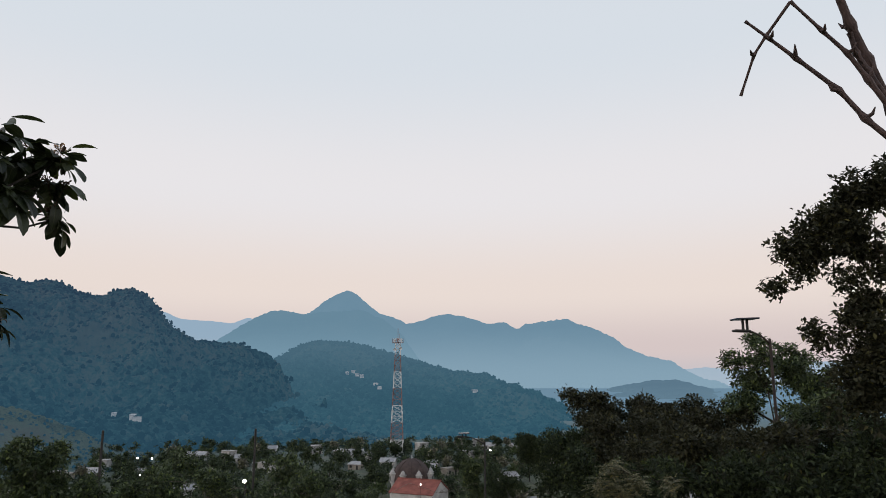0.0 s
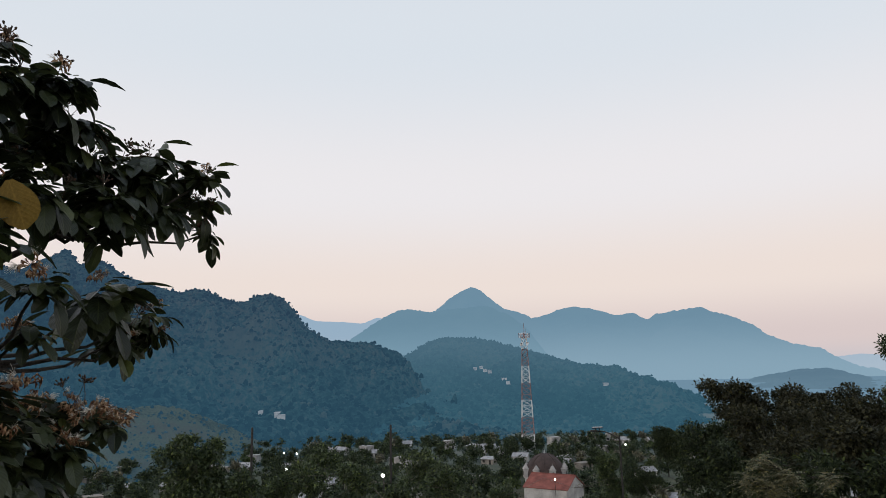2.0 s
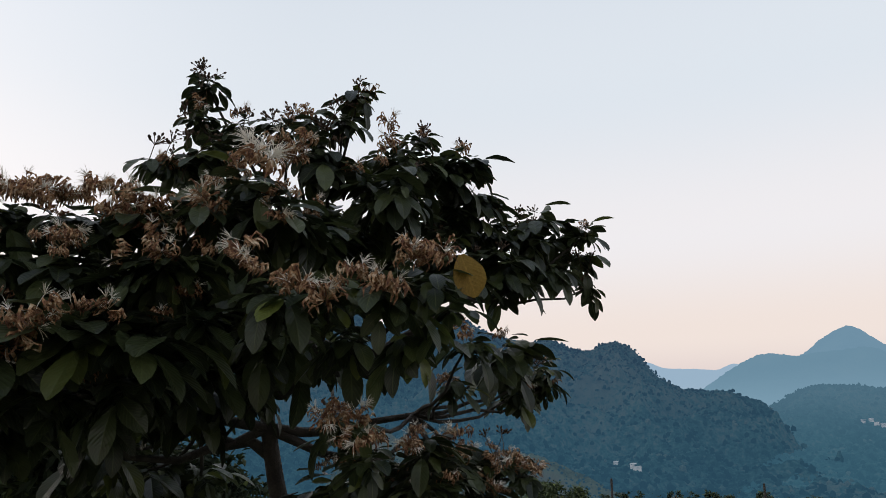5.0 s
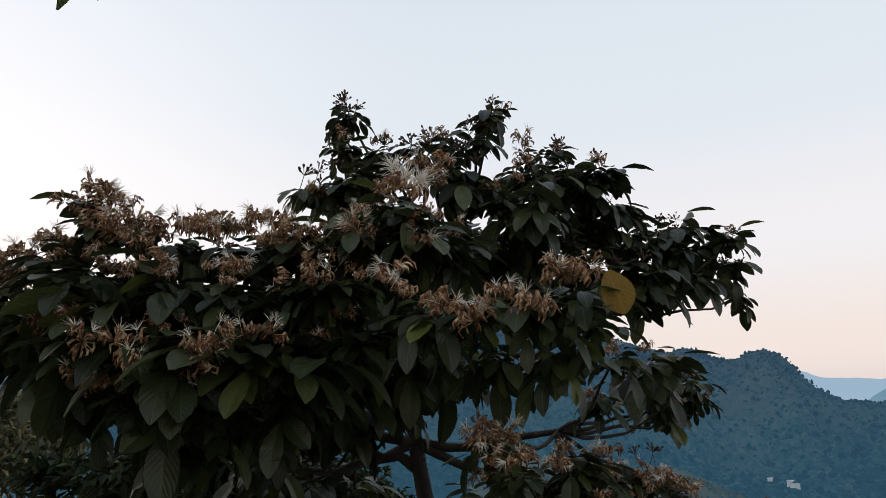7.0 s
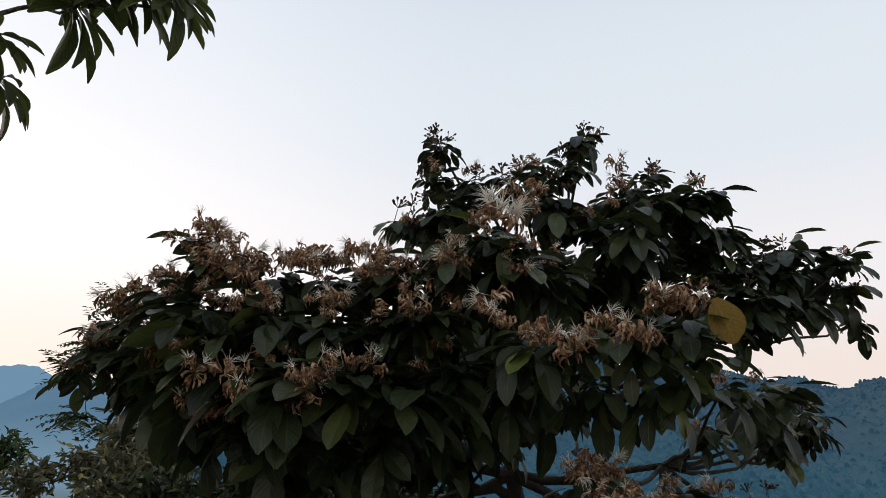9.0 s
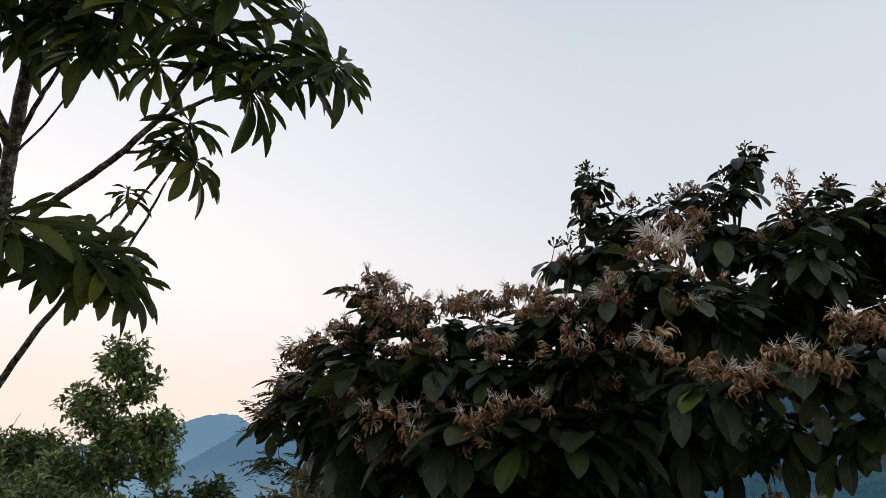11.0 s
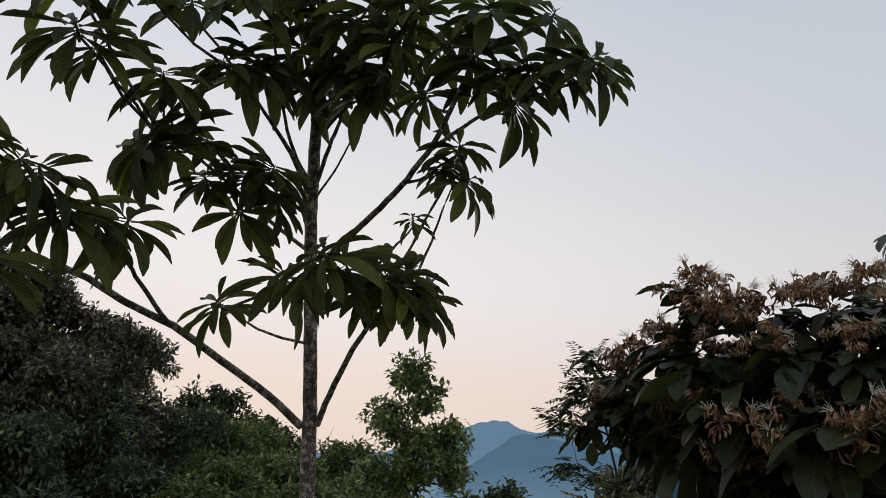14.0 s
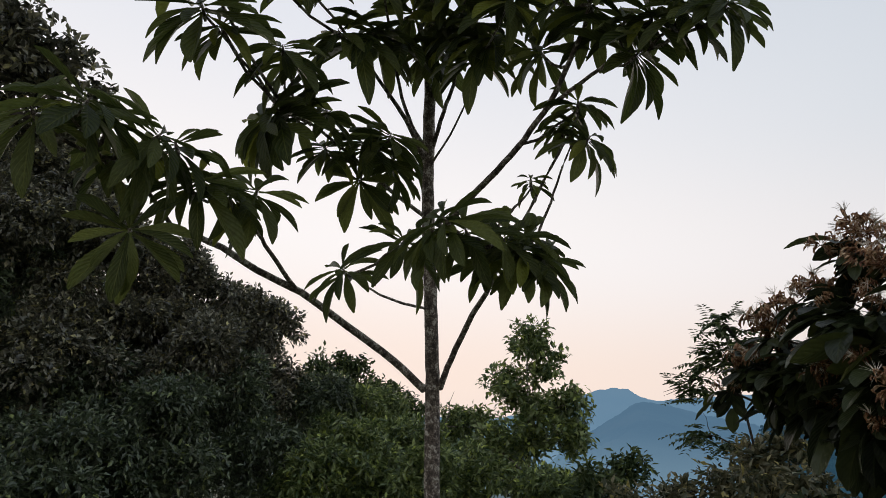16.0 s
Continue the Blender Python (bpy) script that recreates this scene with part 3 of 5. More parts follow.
# ---- the blossoming tree close by ----
LIMB_TOP = [(-1.63, 0.88, 2.54, 0.067), (-1.63, 0.86, 2.43, 0.067), (-1.56, 0.86, 2.32, 0.084), (-1.64, 0.77, 2.3, 0.059), (-1.39, 1.23, 2.57, 0.067), (-1.41, 1.19, 2.48, 0.067), (-1.41, 1.11, 2.36, 0.092), (-1.36, 1.41, 2.43, 0.124), (-1.34, 1.57, 2.43, 0.101), (-1.3, 1.26, 2.26, 0.143), (-1.38, 1.71, 2.33, 0.133), (-1.56, 0.96, 2.43, 0.067), (-1.51, 1.04, 2.43, 0.067), (-1.49, 1.11, 2.48, 0.05), (-1.28, 1.61, 2.45, 0.084), (-1.32, 1.73, 2.38, 0.084), (-1.62, 0.83, 2.28, 0.059)]
LIMB_MIDDLE = [(-1.17, 0.71, 2.11, 0.059), (-1.15, 0.77, 2.05, 0.084), (-1.27, 0.68, 2.07, 0.092), (-1.22, 0.92, 2.05, 0.092), (-1.99, 0.55, 1.98, 0.228), (-1.85, 0.85, 2, 0.256), (-1.65, 1.12, 2.06, 0.256), (-1.54, 1.37, 2.15, 0.238), (-1.35, 0.91, 1.82, 0.084)]
LIMB_REACHING = [(-1.36, 1.86, 2.3, 0.109), (-1.29, 2.03, 2.29, 0.092), (-1.27, 2.2, 2.32, 0.067), (-1.23, 2.3, 2.27, 0.067), (-1.2, 2.3, 2.14, 0.045), (-1.27, 2.07, 2.18, 0.092), (-1.3, 1.82, 2.14, 0.133), (-1.32, 1.94, 2.09, 0.076), (-1.31, 1.57, 2.13, 0.133), (-1.26, 2.03, 2.35, 0.076), (-1.18, 2.25, 2.33, 0.059)]
LIMB_NEAR = [(-0.84, 0.9, 1.89, 0.059), (-0.91, 0.85, 1.86, 0.076), (-0.85, 0.97, 1.84, 0.05), (-0.99, 0.78, 1.87, 0.067), (-1.1, 0.73, 1.87, 0.076), (-0.95, 0.96, 1.79, 0.076), (-1.05, 0.88, 1.79, 0.084)]
LIMB_LOW = [(-1.12, 1.4, 1.83, 0.067), (-1.37, 1.95, 1.87, 0.101), (-1.43, 2.27, 1.83, 0.092), (-1.42, 2.34, 1.77, 0.067), (-1.45, 2.15, 1.73, 0.084), (-1.34, 1.62, 1.74, 0.067), (-1.16, 0.99, 1.63, 0.059), (-1.27, 1.42, 1.56, 0.076), (-1.33, 1.75, 1.54, 0.076), (-1.35, 1.97, 1.51, 0.059), (-1.12, 1.02, 1.54, 0.067), (-1.26, 1.42, 1.45, 0.092)]
LIMB_CROWN = [(-1.67, 0.27, 2.1, 0.076), (-1.64, 0.41, 2.06, 0.076), (-1.54, 0.53, 2.05, 0.076), (-1.44, 0.61, 2.05, 0.084), (-1.81, 0.21, 2.03, 0.067), (-1.93, 0.15, 1.97, 0.059), (-2, 0.11, 1.91, 0.05), (-1.66, 0.24, 1.96, 0.101), (-1.53, 0.36, 1.93, 0.101), (-1.42, 0.49, 1.92, 0.101), (-1.3, 0.61, 1.93, 0.101)]
LIMB_TIER = [(-1.41, 1.51, 1.48, 0.097), (-1.31, 1.6, 1.49, 0.088), (-1.27, 1.76, 1.49, 0.062), (-1.44, 1.48, 1.39, 0.106), (-1.33, 1.58, 1.39, 0.106), (-1.62, 1.44, 1.44, 0.106), (-1.63, 1.44, 1.58, 0.079), (-1.29, 1.74, 1.41, 0.079), (-1.21, 1.85, 1.47, 0.053)]
LIMB_DEEP = [(-2.04, 0.93, 1.7, 0.135), (-1.96, 1.08, 1.69, 0.135), (-1.87, 1.21, 1.71, 0.099), (-2.35, 1.19, 1.48, 0.171), (-2.25, 1.36, 1.44, 0.117), (-2.24, 0.98, 1.57, 0.126), (-1.75, 1.21, 1.71, 0.072)]
LIMB_SKIRT = [(-1.84, 0.19, 1.87, 0.076), (-1.62, 0.28, 1.82, 0.118), (-1.48, 0.4, 1.8, 0.109), (-1.36, 0.53, 1.79, 0.101), (-1.28, 0.67, 1.82, 0.076), (-1.6, 0.38, 1.69, 0.092), (-1.5, 0.5, 1.68, 0.084), (-1.43, 0.63, 1.7, 0.084), (-1.77, 0.34, 1.72, 0.059), (-2.06, 0.36, 1.87, 0.18), (-2.03, 0.77, 1.79, 0.199)]
LIMB_WEST = [(-2.05, 0.12, 1.91, 0.063), (-2.04, 0.19, 1.85, 0.072), (-1.97, 0.2, 1.94, 0.072), (-1.92, 0.26, 1.79, 0.063), (-1.9, 0.34, 1.69, 0.072), (-1.79, 0.32, 1.78, 0.09), (-2.12, 0.07, 1.86, 0.036)]
LIMB_BACK = [(-1.83, 0.93, 1.79, 0.114), (-1.58, 1.26, 1.82, 0.076), (-1.82, 1.3, 1.79, 0.092), (-1.72, 1.09, 1.8, 0.084), (-1.81, 0.77, 1.67, 0.092), (-1.81, 0.53, 1.62, 0.092), (-2.11, 0.79, 1.96, 0.209), (-2.14, 0.46, 1.84, 0.124), (-1.79, 0.58, 1.75, 0.109), (-1.69, 0.77, 1.74, 0.101), (-1.84, 0.45, 1.76, 0.092), (-1.66, 0.93, 1.78, 0.101), (-1.46, 1.09, 1.86, 0.101)]
BLOSSOM_HIGH = [(-1.59, 0.24, 2.13), (-1.62, 0.21, 2.08), (-1.57, 0.3, 2.09), (-1.55, 0.25, 2.05), (-1.54, 0.39, 2.09), (-1.49, 0.43, 2.07), (-1.44, 0.52, 2.11), (-1.38, 0.53, 2.05), (-1.75, 0.19, 2.06), (-1.9, 0.11, 2), (-1.32, 0.6, 2.05), (-1.2, 0.64, 2.04), (-1.02, 0.615, 2.09), (-1.34, 1, 2.35), (-1.35, 0.97, 2.29), (-1.29, 1.26, 2.44), (-1.27, 1.39, 2.49), (-1.37, 1.21, 2.57), (-1.61, 0.86, 2.55), (-1.62, 0.78, 2.29), (-1.52, 0.47, 2.11), (-1.82, 0.14, 2.03)]
BLOSSOM_LOW = [(-1.71, 0.18, 1.86), (-1.47, 0.26, 1.81), (-1.31, 0.41, 1.8), (-1.46, 0.3, 1.76), (-1.53, 0.27, 1.73), (-1.35, 0.38, 1.78), (-1.04, 0.63, 1.9), (-0.99, 0.67, 1.87), (-0.92, 0.72, 1.86), (-0.87, 0.76, 1.87), (-0.8, 0.79, 1.91), (-0.77, 0.82, 1.91), (-1.26, 1.79, 2.33), (-1.41, 2.11, 1.82), (-1.43, 2.03, 1.84), (-1.37, 2.19, 1.85), (-1.1, 0.91, 1.63), (-1.24, 1.31, 1.58), (-1.23, 1.45, 1.59), (-1.26, 1.68, 1.59), (-1.64, 0.22, 1.88), (-1.07, 0.91, 1.6), (-1.17, 2.28, 2.24)]
BRANCH_LEFT = [(-1.978, 1.451, 1.525), (-2.008, 1.384, 1.576), (-2.055, 1.253, 1.552), (-2.067, 1.161, 1.52), (-2.079, 1.008, 1.534), (-2.015, 0.813, 1.61)]


def floret_cluster(seed, stars, floret_mat, count=26):
    """Withered florets curling over and hanging round a short spike, with fans of white filaments on the fresh ones."""
    rng = random.Random(seed)
    vs, fs, slots = [], [], []

    def add(points, radii, slot, sides=4):
        v, f = tube_arrays(points, radii, sides)
        fs.extend(tuple(q + len(vs) for q in g) for g in f)
        vs.extend(v)
        slots.extend([slot] * len(f))

    for _ in range(count):
        a, t = rng.uniform(0, 6.283), rng.uniform(-0.1, 1.0)
        out = Vector((math.cos(a), math.sin(a), 0))
        o = (out + Vector((0, 0, t))).normalized() * rng.uniform(0.010, 0.032)
        l = rng.uniform(0.014, 0.030)
        p1 = o + out * l * 0.25 + Vector((0, 0, l * rng.uniform(0.05, 0.35)))
        p2 = p1 + out * l * rng.uniform(0.15, 0.4) + Vector((rng.gauss(0, 0.002), rng.gauss(0, 0.002), -l * 0.35))
        p3 = p2 + out * l * rng.uniform(-0.2, 0.15) + Vector((rng.gauss(0, 0.003), rng.gauss(0, 0.003), -l * 0.5))
        w = rng.uniform(0.7, 1.25)
        add([o * 0.25, o, p1, p2, p3], [0.0008 * w, 0.0013 * w, 0.0036 * w, 0.0032 * w, 0.0009 * w], 0, 3)
    for _ in range(stars):
        a = rng.uniform(0, 6.283)
        o = Vector((math.cos(a), math.sin(a), rng.uniform(0.3, 1.2))).normalized() * rng.uniform(0.02, 0.035)
        for _ in range(16):
            d = (o.normalized() + Vector((rng.gauss(0, 0.5), rng.gauss(0, 0.5), rng.gauss(0, 0.5)))).normalized()
            l = rng.uniform(0.018, 0.034)
            add([o, o + d * l * 0.6, o + d * l + Vector((0, 0, -0.003))], [0.00055, 0.0005, 0.0002], 1, 3)
    return mesh_of("flower_head", vs, fs, [floret_mat, M_FILAMENT], slots=slots)


def bud_cluster(seed):
    """Small dark knobbly buds on short forking stalks."""
    rng = random.Random(seed)
    vs, fs = tube_arrays([(0, 0, -0.09), (0.004, 0.002, -0.04), (0, 0, 0)], [0.0018, 0.0015, 0.0012], 5)
    for _ in range(11):
        a = rng.uniform(0, 6.283)
        d = Vector((math.cos(a) * rng.uniform(0.2, 0.9), math.sin(a) * rng.uniform(0.2, 0.9), rng.uniform(0.3, 1.0))).normalized()
        e = d * rng.uniform(0.014, 0.040)
        w = rng.uniform(0.0030, 0.0050)
        pts = [Vector(), e * 0.6, e, e + d * w, e + d * w * 2.2, e + d * w * 3.0]
        v, f = tube_arrays(pts, [0.0010, 0.0010, 0.0014, w, w * 0.95, w * 0.3], 5)
        fs.extend(tuple(q + len(vs) for q in g) for g in f)
        vs.extend(v)
    return mesh_of("flower_head", vs, fs, M_BUD, smooth=True)


def blossom_tree():
    rng, rs = random.Random(21), np.random.RandomState(21)
    base = Vector((-1.75, 1.55, 0))
    base.z = ground_z(base.x, base.y)
    root = thing("blossoming_tree", "dense broad-leaved tree with withered brown and white blossom", "tree", base)
    crotch = Vector((-0.232, -0.135, 1.74 - base.z))
    trunk = [Vector((x, y, z - base.z * (z > 0.1))) for x, y, z in ((0, 0, -0.3), (0, 0, 0), (-0.09, -0.04, 0.6), (-0.17, -0.086, 1.33), (-0.20, -0.10, 1.453), (-0.225, -0.123, 1.618))] + [crotch]
    tube(root, "trunk", trunk, [0.052, 0.045, 0.037, 0.031, 0.028, 0.026, 0.024], M_BARK, 12)
    tube(root, "limb", [Vector(p) - base for p in BRANCH_LEFT], [0.022, 0.019, 0.016, 0.013, 0.010, 0.006], M_BARK, 8)
    templates = [blade(7, oval, 0.13, b, 0.016, s) for s, b in enumerate((0.10, 0.24, 0.38))]
    P, A, N, S, D = [], [], [], [], []
    for limb in (LIMB_TOP, LIMB_MIDDLE, LIMB_REACHING, LIMB_NEAR, LIMB_LOW, LIMB_CROWN, LIMB_SKIRT, LIMB_WEST, LIMB_BACK, LIMB_TIER, LIMB_DEEP):
        loc = [(Vector(c[:3]) - base, c[3]) for c in limb]
        mid = sum((c for c, _ in loc), Vector()) / len(loc)
        fork = crotch.lerp(mid, 0.72) + Vector((0, 0, -0.03))
        tube(root, "limb", wander(trunk[5] if limb in (LIMB_LOW, LIMB_WEST, LIMB_TIER, LIMB_DEEP) else crotch, fork, 4, 0.02, rng, 0.03), [0.019, 0.016, 0.013, 0.011, 0.009], M_BARK, 8)
        for c, r in loc:
            tube(root, "branch", wander(fork, c, 5, 0.02, rng, 0.04), [0.008, 0.007, 0.006, 0.005, 0.004, 0.003], M_BARK, 6)
            n = max(5, int((110 * r + 1000 * r * r) * (0.9 if limb in (LIMB_SKIRT, LIMB_NEAR) else 0.9 if limb is LIMB_BACK else 0.6 if limb is LIMB_DEEP else 1.1 if limb is LIMB_MIDDLE else 1.0)))
            d = ball(rs, n)
            d[:, 2] = d[:, 2] * 0.9 + 0.1
            d = unit(d)
            for i in range(n):
                o = Vector(d[i])
                size = rng.uniform(0.05, 0.125) * (0.78 if limb is LIMB_REACHING else 0.6 if r < 0.07 else 0.75 if r < 0.095 or limb is LIMB_TOP else 0.82 if limb in (LIMB_CROWN, LIMB_WEST) else 1.08 if limb in (LIMB_SKIRT, LIMB_NEAR) else 1.0)
                start = c + o * max(0.01, r - size * 1.1) * rng.uniform(0.5, 1.0)
                run = (Vector((o.x, o.y, o.z * 0.55)) + Vector((rng.gauss(0, 0.4), rng.gauss(0, 0.4), rng.gauss(-0.2, 0.3)))).normalized()
                flat = run.cross(Vector((0, 0, 1)))
                flat = flat.normalized() if flat.length > 0.1 else Vector((1, 0, 0))
                up = flat.cross(run).normalized()
                pairs = 2 if r < 0.09 else rng.choice((2, 2, 3))
                for q in range(pairs):
                    at = start + run * (q * size * 0.42)
                    for sgn in (-1, 1):
                        ax = (flat * sgn * 0.9 + run * 0.6 + Vector((rng.gauss(0, 0.2), rng.gauss(0, 0.2), -0.08 - rng.random() * 0.5))).normalized()
                        P.append(at)
                        A.append(ax)
                        N.append(up + Vector((rng.gauss(0, 0.25), rng.gauss(0, 0.25), 0.2)))
                        S.append(size * (0.75 + 0.15 * q) * rng.uniform(0.85, 1.15))
                        D.append((at + base).length)
                P.append(start + run * (pairs * size * 0.40))
                A.append((run + Vector((0, 0, -0.5 * rng.random() - 0.1))).normalized())
                N.append(up)
                S.append(size * 1.1)
                D.append((start + base).length)
    P, A, N, S, D = np.array(P), np.array(A), np.array(N), np.array(S), np.array(D)
    A[:, 2] = np.minimum(A[:, 2], 0.05)
    kind = rs.randint(0, 3, len(P))
    nearest = np.argsort(D)[:300]
    single = np.zeros(len(P), bool)
    single[nearest] = True
    for k in range(3):
        w = (kind == k) & ~single
        under(root, "foliage", leaves_mesh("foliage", P[w], A[w], N[w], S[w], S[w] * 0.50, templates[k], M_LEAF), kind="stuff")
    shared = [mesh_of("leaf", tv * np.array((0.50, 1, 1)), tf, M_LEAF_OB, tu, True) for tv, tf, tu in templates]
    for i in nearest:
        ax = Vector(A[i]).normalized()
        si = ax.cross(Vector(N[i])).normalized()
        m = Matrix((si, ax, si.cross(ax))).transposed().to_4x4()
        m.translation = P[i]
        under(root, "leaf", shared[kind[i]], m @ Matrix.Scale(S[i], 4))
    clusters = [floret_cluster(s, st, M_FLORET) for s, st in ((1, 2), (2, 2), (3, 1), (4, 12), (5, 1), (6, 3))]
    buds = [bud_cluster(s) for s in (11, 12, 13)]
    big = 12
    for j, p in enumerate(BLOSSOM_HIGH + BLOSSOM_LOW):
        far_up = p[2] > 2.45 or p[1] > 1.6
        for q in range(1 if j == big else 3):
            o = Vector((rng.gauss(0, 0.03), rng.gauss(0, 0.03), rng.gauss(0, 0.014))) if q else Vector()
            m = Matrix.Translation(Vector(p) - base + o) @ Euler((rng.gauss(0, 0.4), rng.gauss(0, 0.4), rng.uniform(0, 6.28))).to_matrix().to_4x4()
            under(root, "flower_head", buds[q] if far_up else clusters[3 if j == big else rng.choice((0, 1, 2, 4, 5, 5))], m @ Matrix.Scale(1.3 if j == big else 0.7 if far_up else rng.uniform(0.7, 1.05), 4))
    # blossom also stands all over the crown's upper side
    for limb, lots in ((LIMB_CROWN, 6), (LIMB_TOP, 3), (LIMB_MIDDLE[:4], 3), (LIMB_REACHING, 2), (LIMB_LOW, 2), (LIMB_TIER, 4), (LIMB_SKIRT, 2), (LIMB_WEST, 3)):
        for x, y, z, r in limb:
            for _ in range(lots):
                o = Vector((rng.gauss(0.25, 0.6), rng.gauss(-0.35, 0.6), rng.uniform(0.25, 1.0))).normalized()
                p = Vector((x, y, z)) - base + o * r * rng.uniform(0.65, 0.92)
                m = Matrix.Translation(p) @ Euler((rng.gauss(0, 0.4), rng.gauss(0, 0.4), rng.uniform(0, 6.28))).to_matrix().to_4x4()
                under(root, "flower_head", rng.choice(buds) if limb in (LIMB_TOP, LIMB_REACHING) and rng.random() < 0.7 else clusters[rng.choice((0, 1, 2, 4, 4, 5))], m @ Matrix.Scale(rng.uniform(0.5, 0.9), 4))
    yellow = mesh_of("leaf", templates[0][0] * np.array((0.78, 1, 1)), templates[0][1], M_YELLOW, templates[0][2], True)
    ax = Vector((0.25, 0.25, -0.95)).normalized()
    si = ax.cross(Vector((0.75, -0.65, 0.1))).normalized()
    m = Matrix((si, ax, si.cross(ax))).transposed().to_4x4()
    m.translation = Vector((-0.777, 0.912, 1.935)) - base
    under(root, "leaf", yellow, m @ Matrix.Scale(0.085, 4), "large yellow-brown dying leaf")


blossom_tree()

# ---- the large-leaved tree ----
WHORL_LEFT = [(-2.35, -1.86, 3.34, 0.31), (-2.46, -1.82, 3.32, 0.25), (-2.35, -1.74, 2.56, 0.27), (-2.45, -1.69, 2.57, 0.22), (-2.58, -1.63, 2.61, 0.25), (-2.13, -1.82, 2.65, 0.26), (-2.26, -1.80, 2.67, 0.20), (-2.13, -1.84, 2.31, 0.24), (-1.90, -1.93, 2.66, 0.25), (-1.84, -2.03, 2.59, 0.22), (-2.07, -1.96, 2.69, 0.20), (-2.17, -1.98, 2.59, 0.18), (-2.23, -1.85, 3.49, 0.28)]
WHORL_CENTRE = [(-2.72, -1.67, 3.37, 0.25), (-2.83, -1.68, 3.39, 0.22), (-2.88, -1.72, 3.16, 0.34), (-2.85, -1.75, 3.08, 0.28), (-3.05, -1.71, 3.21, 0.28), (-3.09, -1.59, 3.24, 0.20), (-3.25, -1.62, 3.12, 0.21), (-3.36, -1.33, 3.24, 0.30), (-3.31, -1.43, 3.16, 0.28), (-3.37, -1.46, 3.01, 0.27), (-3.46, -1.34, 3.13, 0.25), (-3.08, -1.45, 3.65, 0.33), (-3.11, -1.39, 3.72, 0.31), (-3.00, -1.51, 3.64, 0.24), (-3.26, -1.28, 3.75, 0.32), (-3.26, -1.23, 3.94, 0.31), (-3.40, -1.09, 3.79, 0.30), (-3.30, -0.98, 3.79, 0.27), (-3.21, -0.86, 3.60, 0.26), (-3.17, -1.16, 2.59, 0.26), (-3.32, -1.47, 2.49, 0.25), (-2.79, -1.64, 3.84, 0.29), (-2.89, -1.43, 3.99, 0.32), (-3.12, -1.18, 4.13, 0.33), (-2.54, -1.75, 3.73, 0.25), (-3.00, -1.30, 4.24, 0.33), (-3.06, -0.98, 4.26, 0.33)]
WHORL_HEART = [(-3.09, -0.49, 2.49, 0.25), (-3.10, -0.56, 2.60, 0.23), (-2.66, -0.83, 2.52, 0.26), (-2.75, -0.91, 2.51, 0.23), (-2.83, -0.78, 2.53, 0.23), (-2.96, -0.65, 2.53, 0.27), (-3.02, -0.58, 2.51, 0.28), (-3.16, -0.74, 2.50, 0.23)]
WHORL_RIGHT = [(-3.29, -1.03, 3.89, 0.29), (-3.20, -0.86, 3.80, 0.28), (-3.17, -0.77, 3.68, 0.25), (-3.21, -1.06, 4.07, 0.31), (-3.00, -0.79, 3.99, 0.29), (-2.89, -0.60, 3.83, 0.27), (-2.56, 0.21, 3.36, 0.24), (-2.92, -0.67, 3.71, 0.30), (-2.98, -0.50, 3.47, 0.24), (-3.06, -0.34, 3.23, 0.22), (-3.14, -0.31, 3.09, 0.23), (-3.15, -0.41, 3.16, 0.15), (-3.26, -0.56, 2.93, 0.12), (-2.82, -0.11, 3.33, 0.29), (-2.74, -0.04, 3.44, 0.27), (-2.79, -0.15, 3.47, 0.27), (-2.60, 0.20, 3.41, 0.25), (-2.67, 0.08, 3.43, 0.24), (-2.79, -0.28, 3.57, 0.26), (-2.81, -0.40, 3.63, 0.26), (-2.99, -0.88, 3.90, 0.29), (-2.81, -0.52, 3.87, 0.29), (-2.68, -0.21, 3.72, 0.28), (-2.59, 0.04, 3.63, 0.26), (-2.80, -0.72, 4.01, 0.29)]
TRUNK_LINE = [(-4.235, -1.143, 1.433), (-4.234, -1.164, 1.748), (-4.212, -1.179, 2.038), (-4.150, -1.190, 2.330), (-4.064, -1.200, 2.586), (-3.941, -1.205, 2.899), (-3.817, -1.206, 3.173), (-3.694, -1.189, 3.404), (-3.576, -1.173, 3.631), (-3.447, -1.160, 3.880), (-3.350, -1.149, 4.107), (-3.225, -1.139, 4.421)]
BOUGH_LOW_LEFT = [(-4.193, -1.226, 2.027), (-4.025, -1.378, 2.170), (-3.750, -1.582, 2.310), (-3.445, -1.746, 2.425), (-3.150, -1.870, 2.463), (-2.883, -1.915, 2.494), (-2.653, -1.907, 2.472), (-2.389, -1.786, 2.556)]
BOUGH_SPUR = [(-3.412, -1.765, 2.431), (-3.068, -1.769, 2.525), (-2.826, -1.750, 2.582), (-2.607, -1.649, 2.609)]
BOUGH_FAR_LEFT = [(-2.883, -1.915, 2.494), (-2.549, -1.965, 2.486), (-2.349, -1.946, 2.542), (-2.214, -1.962, 2.521), (-2.034, -1.974, 2.594), (-1.885, -1.956, 2.633)]
BOUGH_LOW_RIGHT = [(-4.211, -1.135, 2.040), (-4.094, -1.060, 2.192), (-3.846, -0.908, 2.409), (-3.636, -0.801, 2.488), (-3.322, -0.713, 2.538), (-3.058, -0.682, 2.555)]
BOUGH_LONG = [(-3.936, -1.184, 2.863), (-3.565, -0.897, 2.999), (-3.348, -0.741, 3.050), (-3.144, -0.590, 3.119), (-2.980, -0.457, 3.233), (-2.882, -0.384, 3.345), (-2.792, -0.313, 3.483), (-2.715, -0.271, 3.639)]
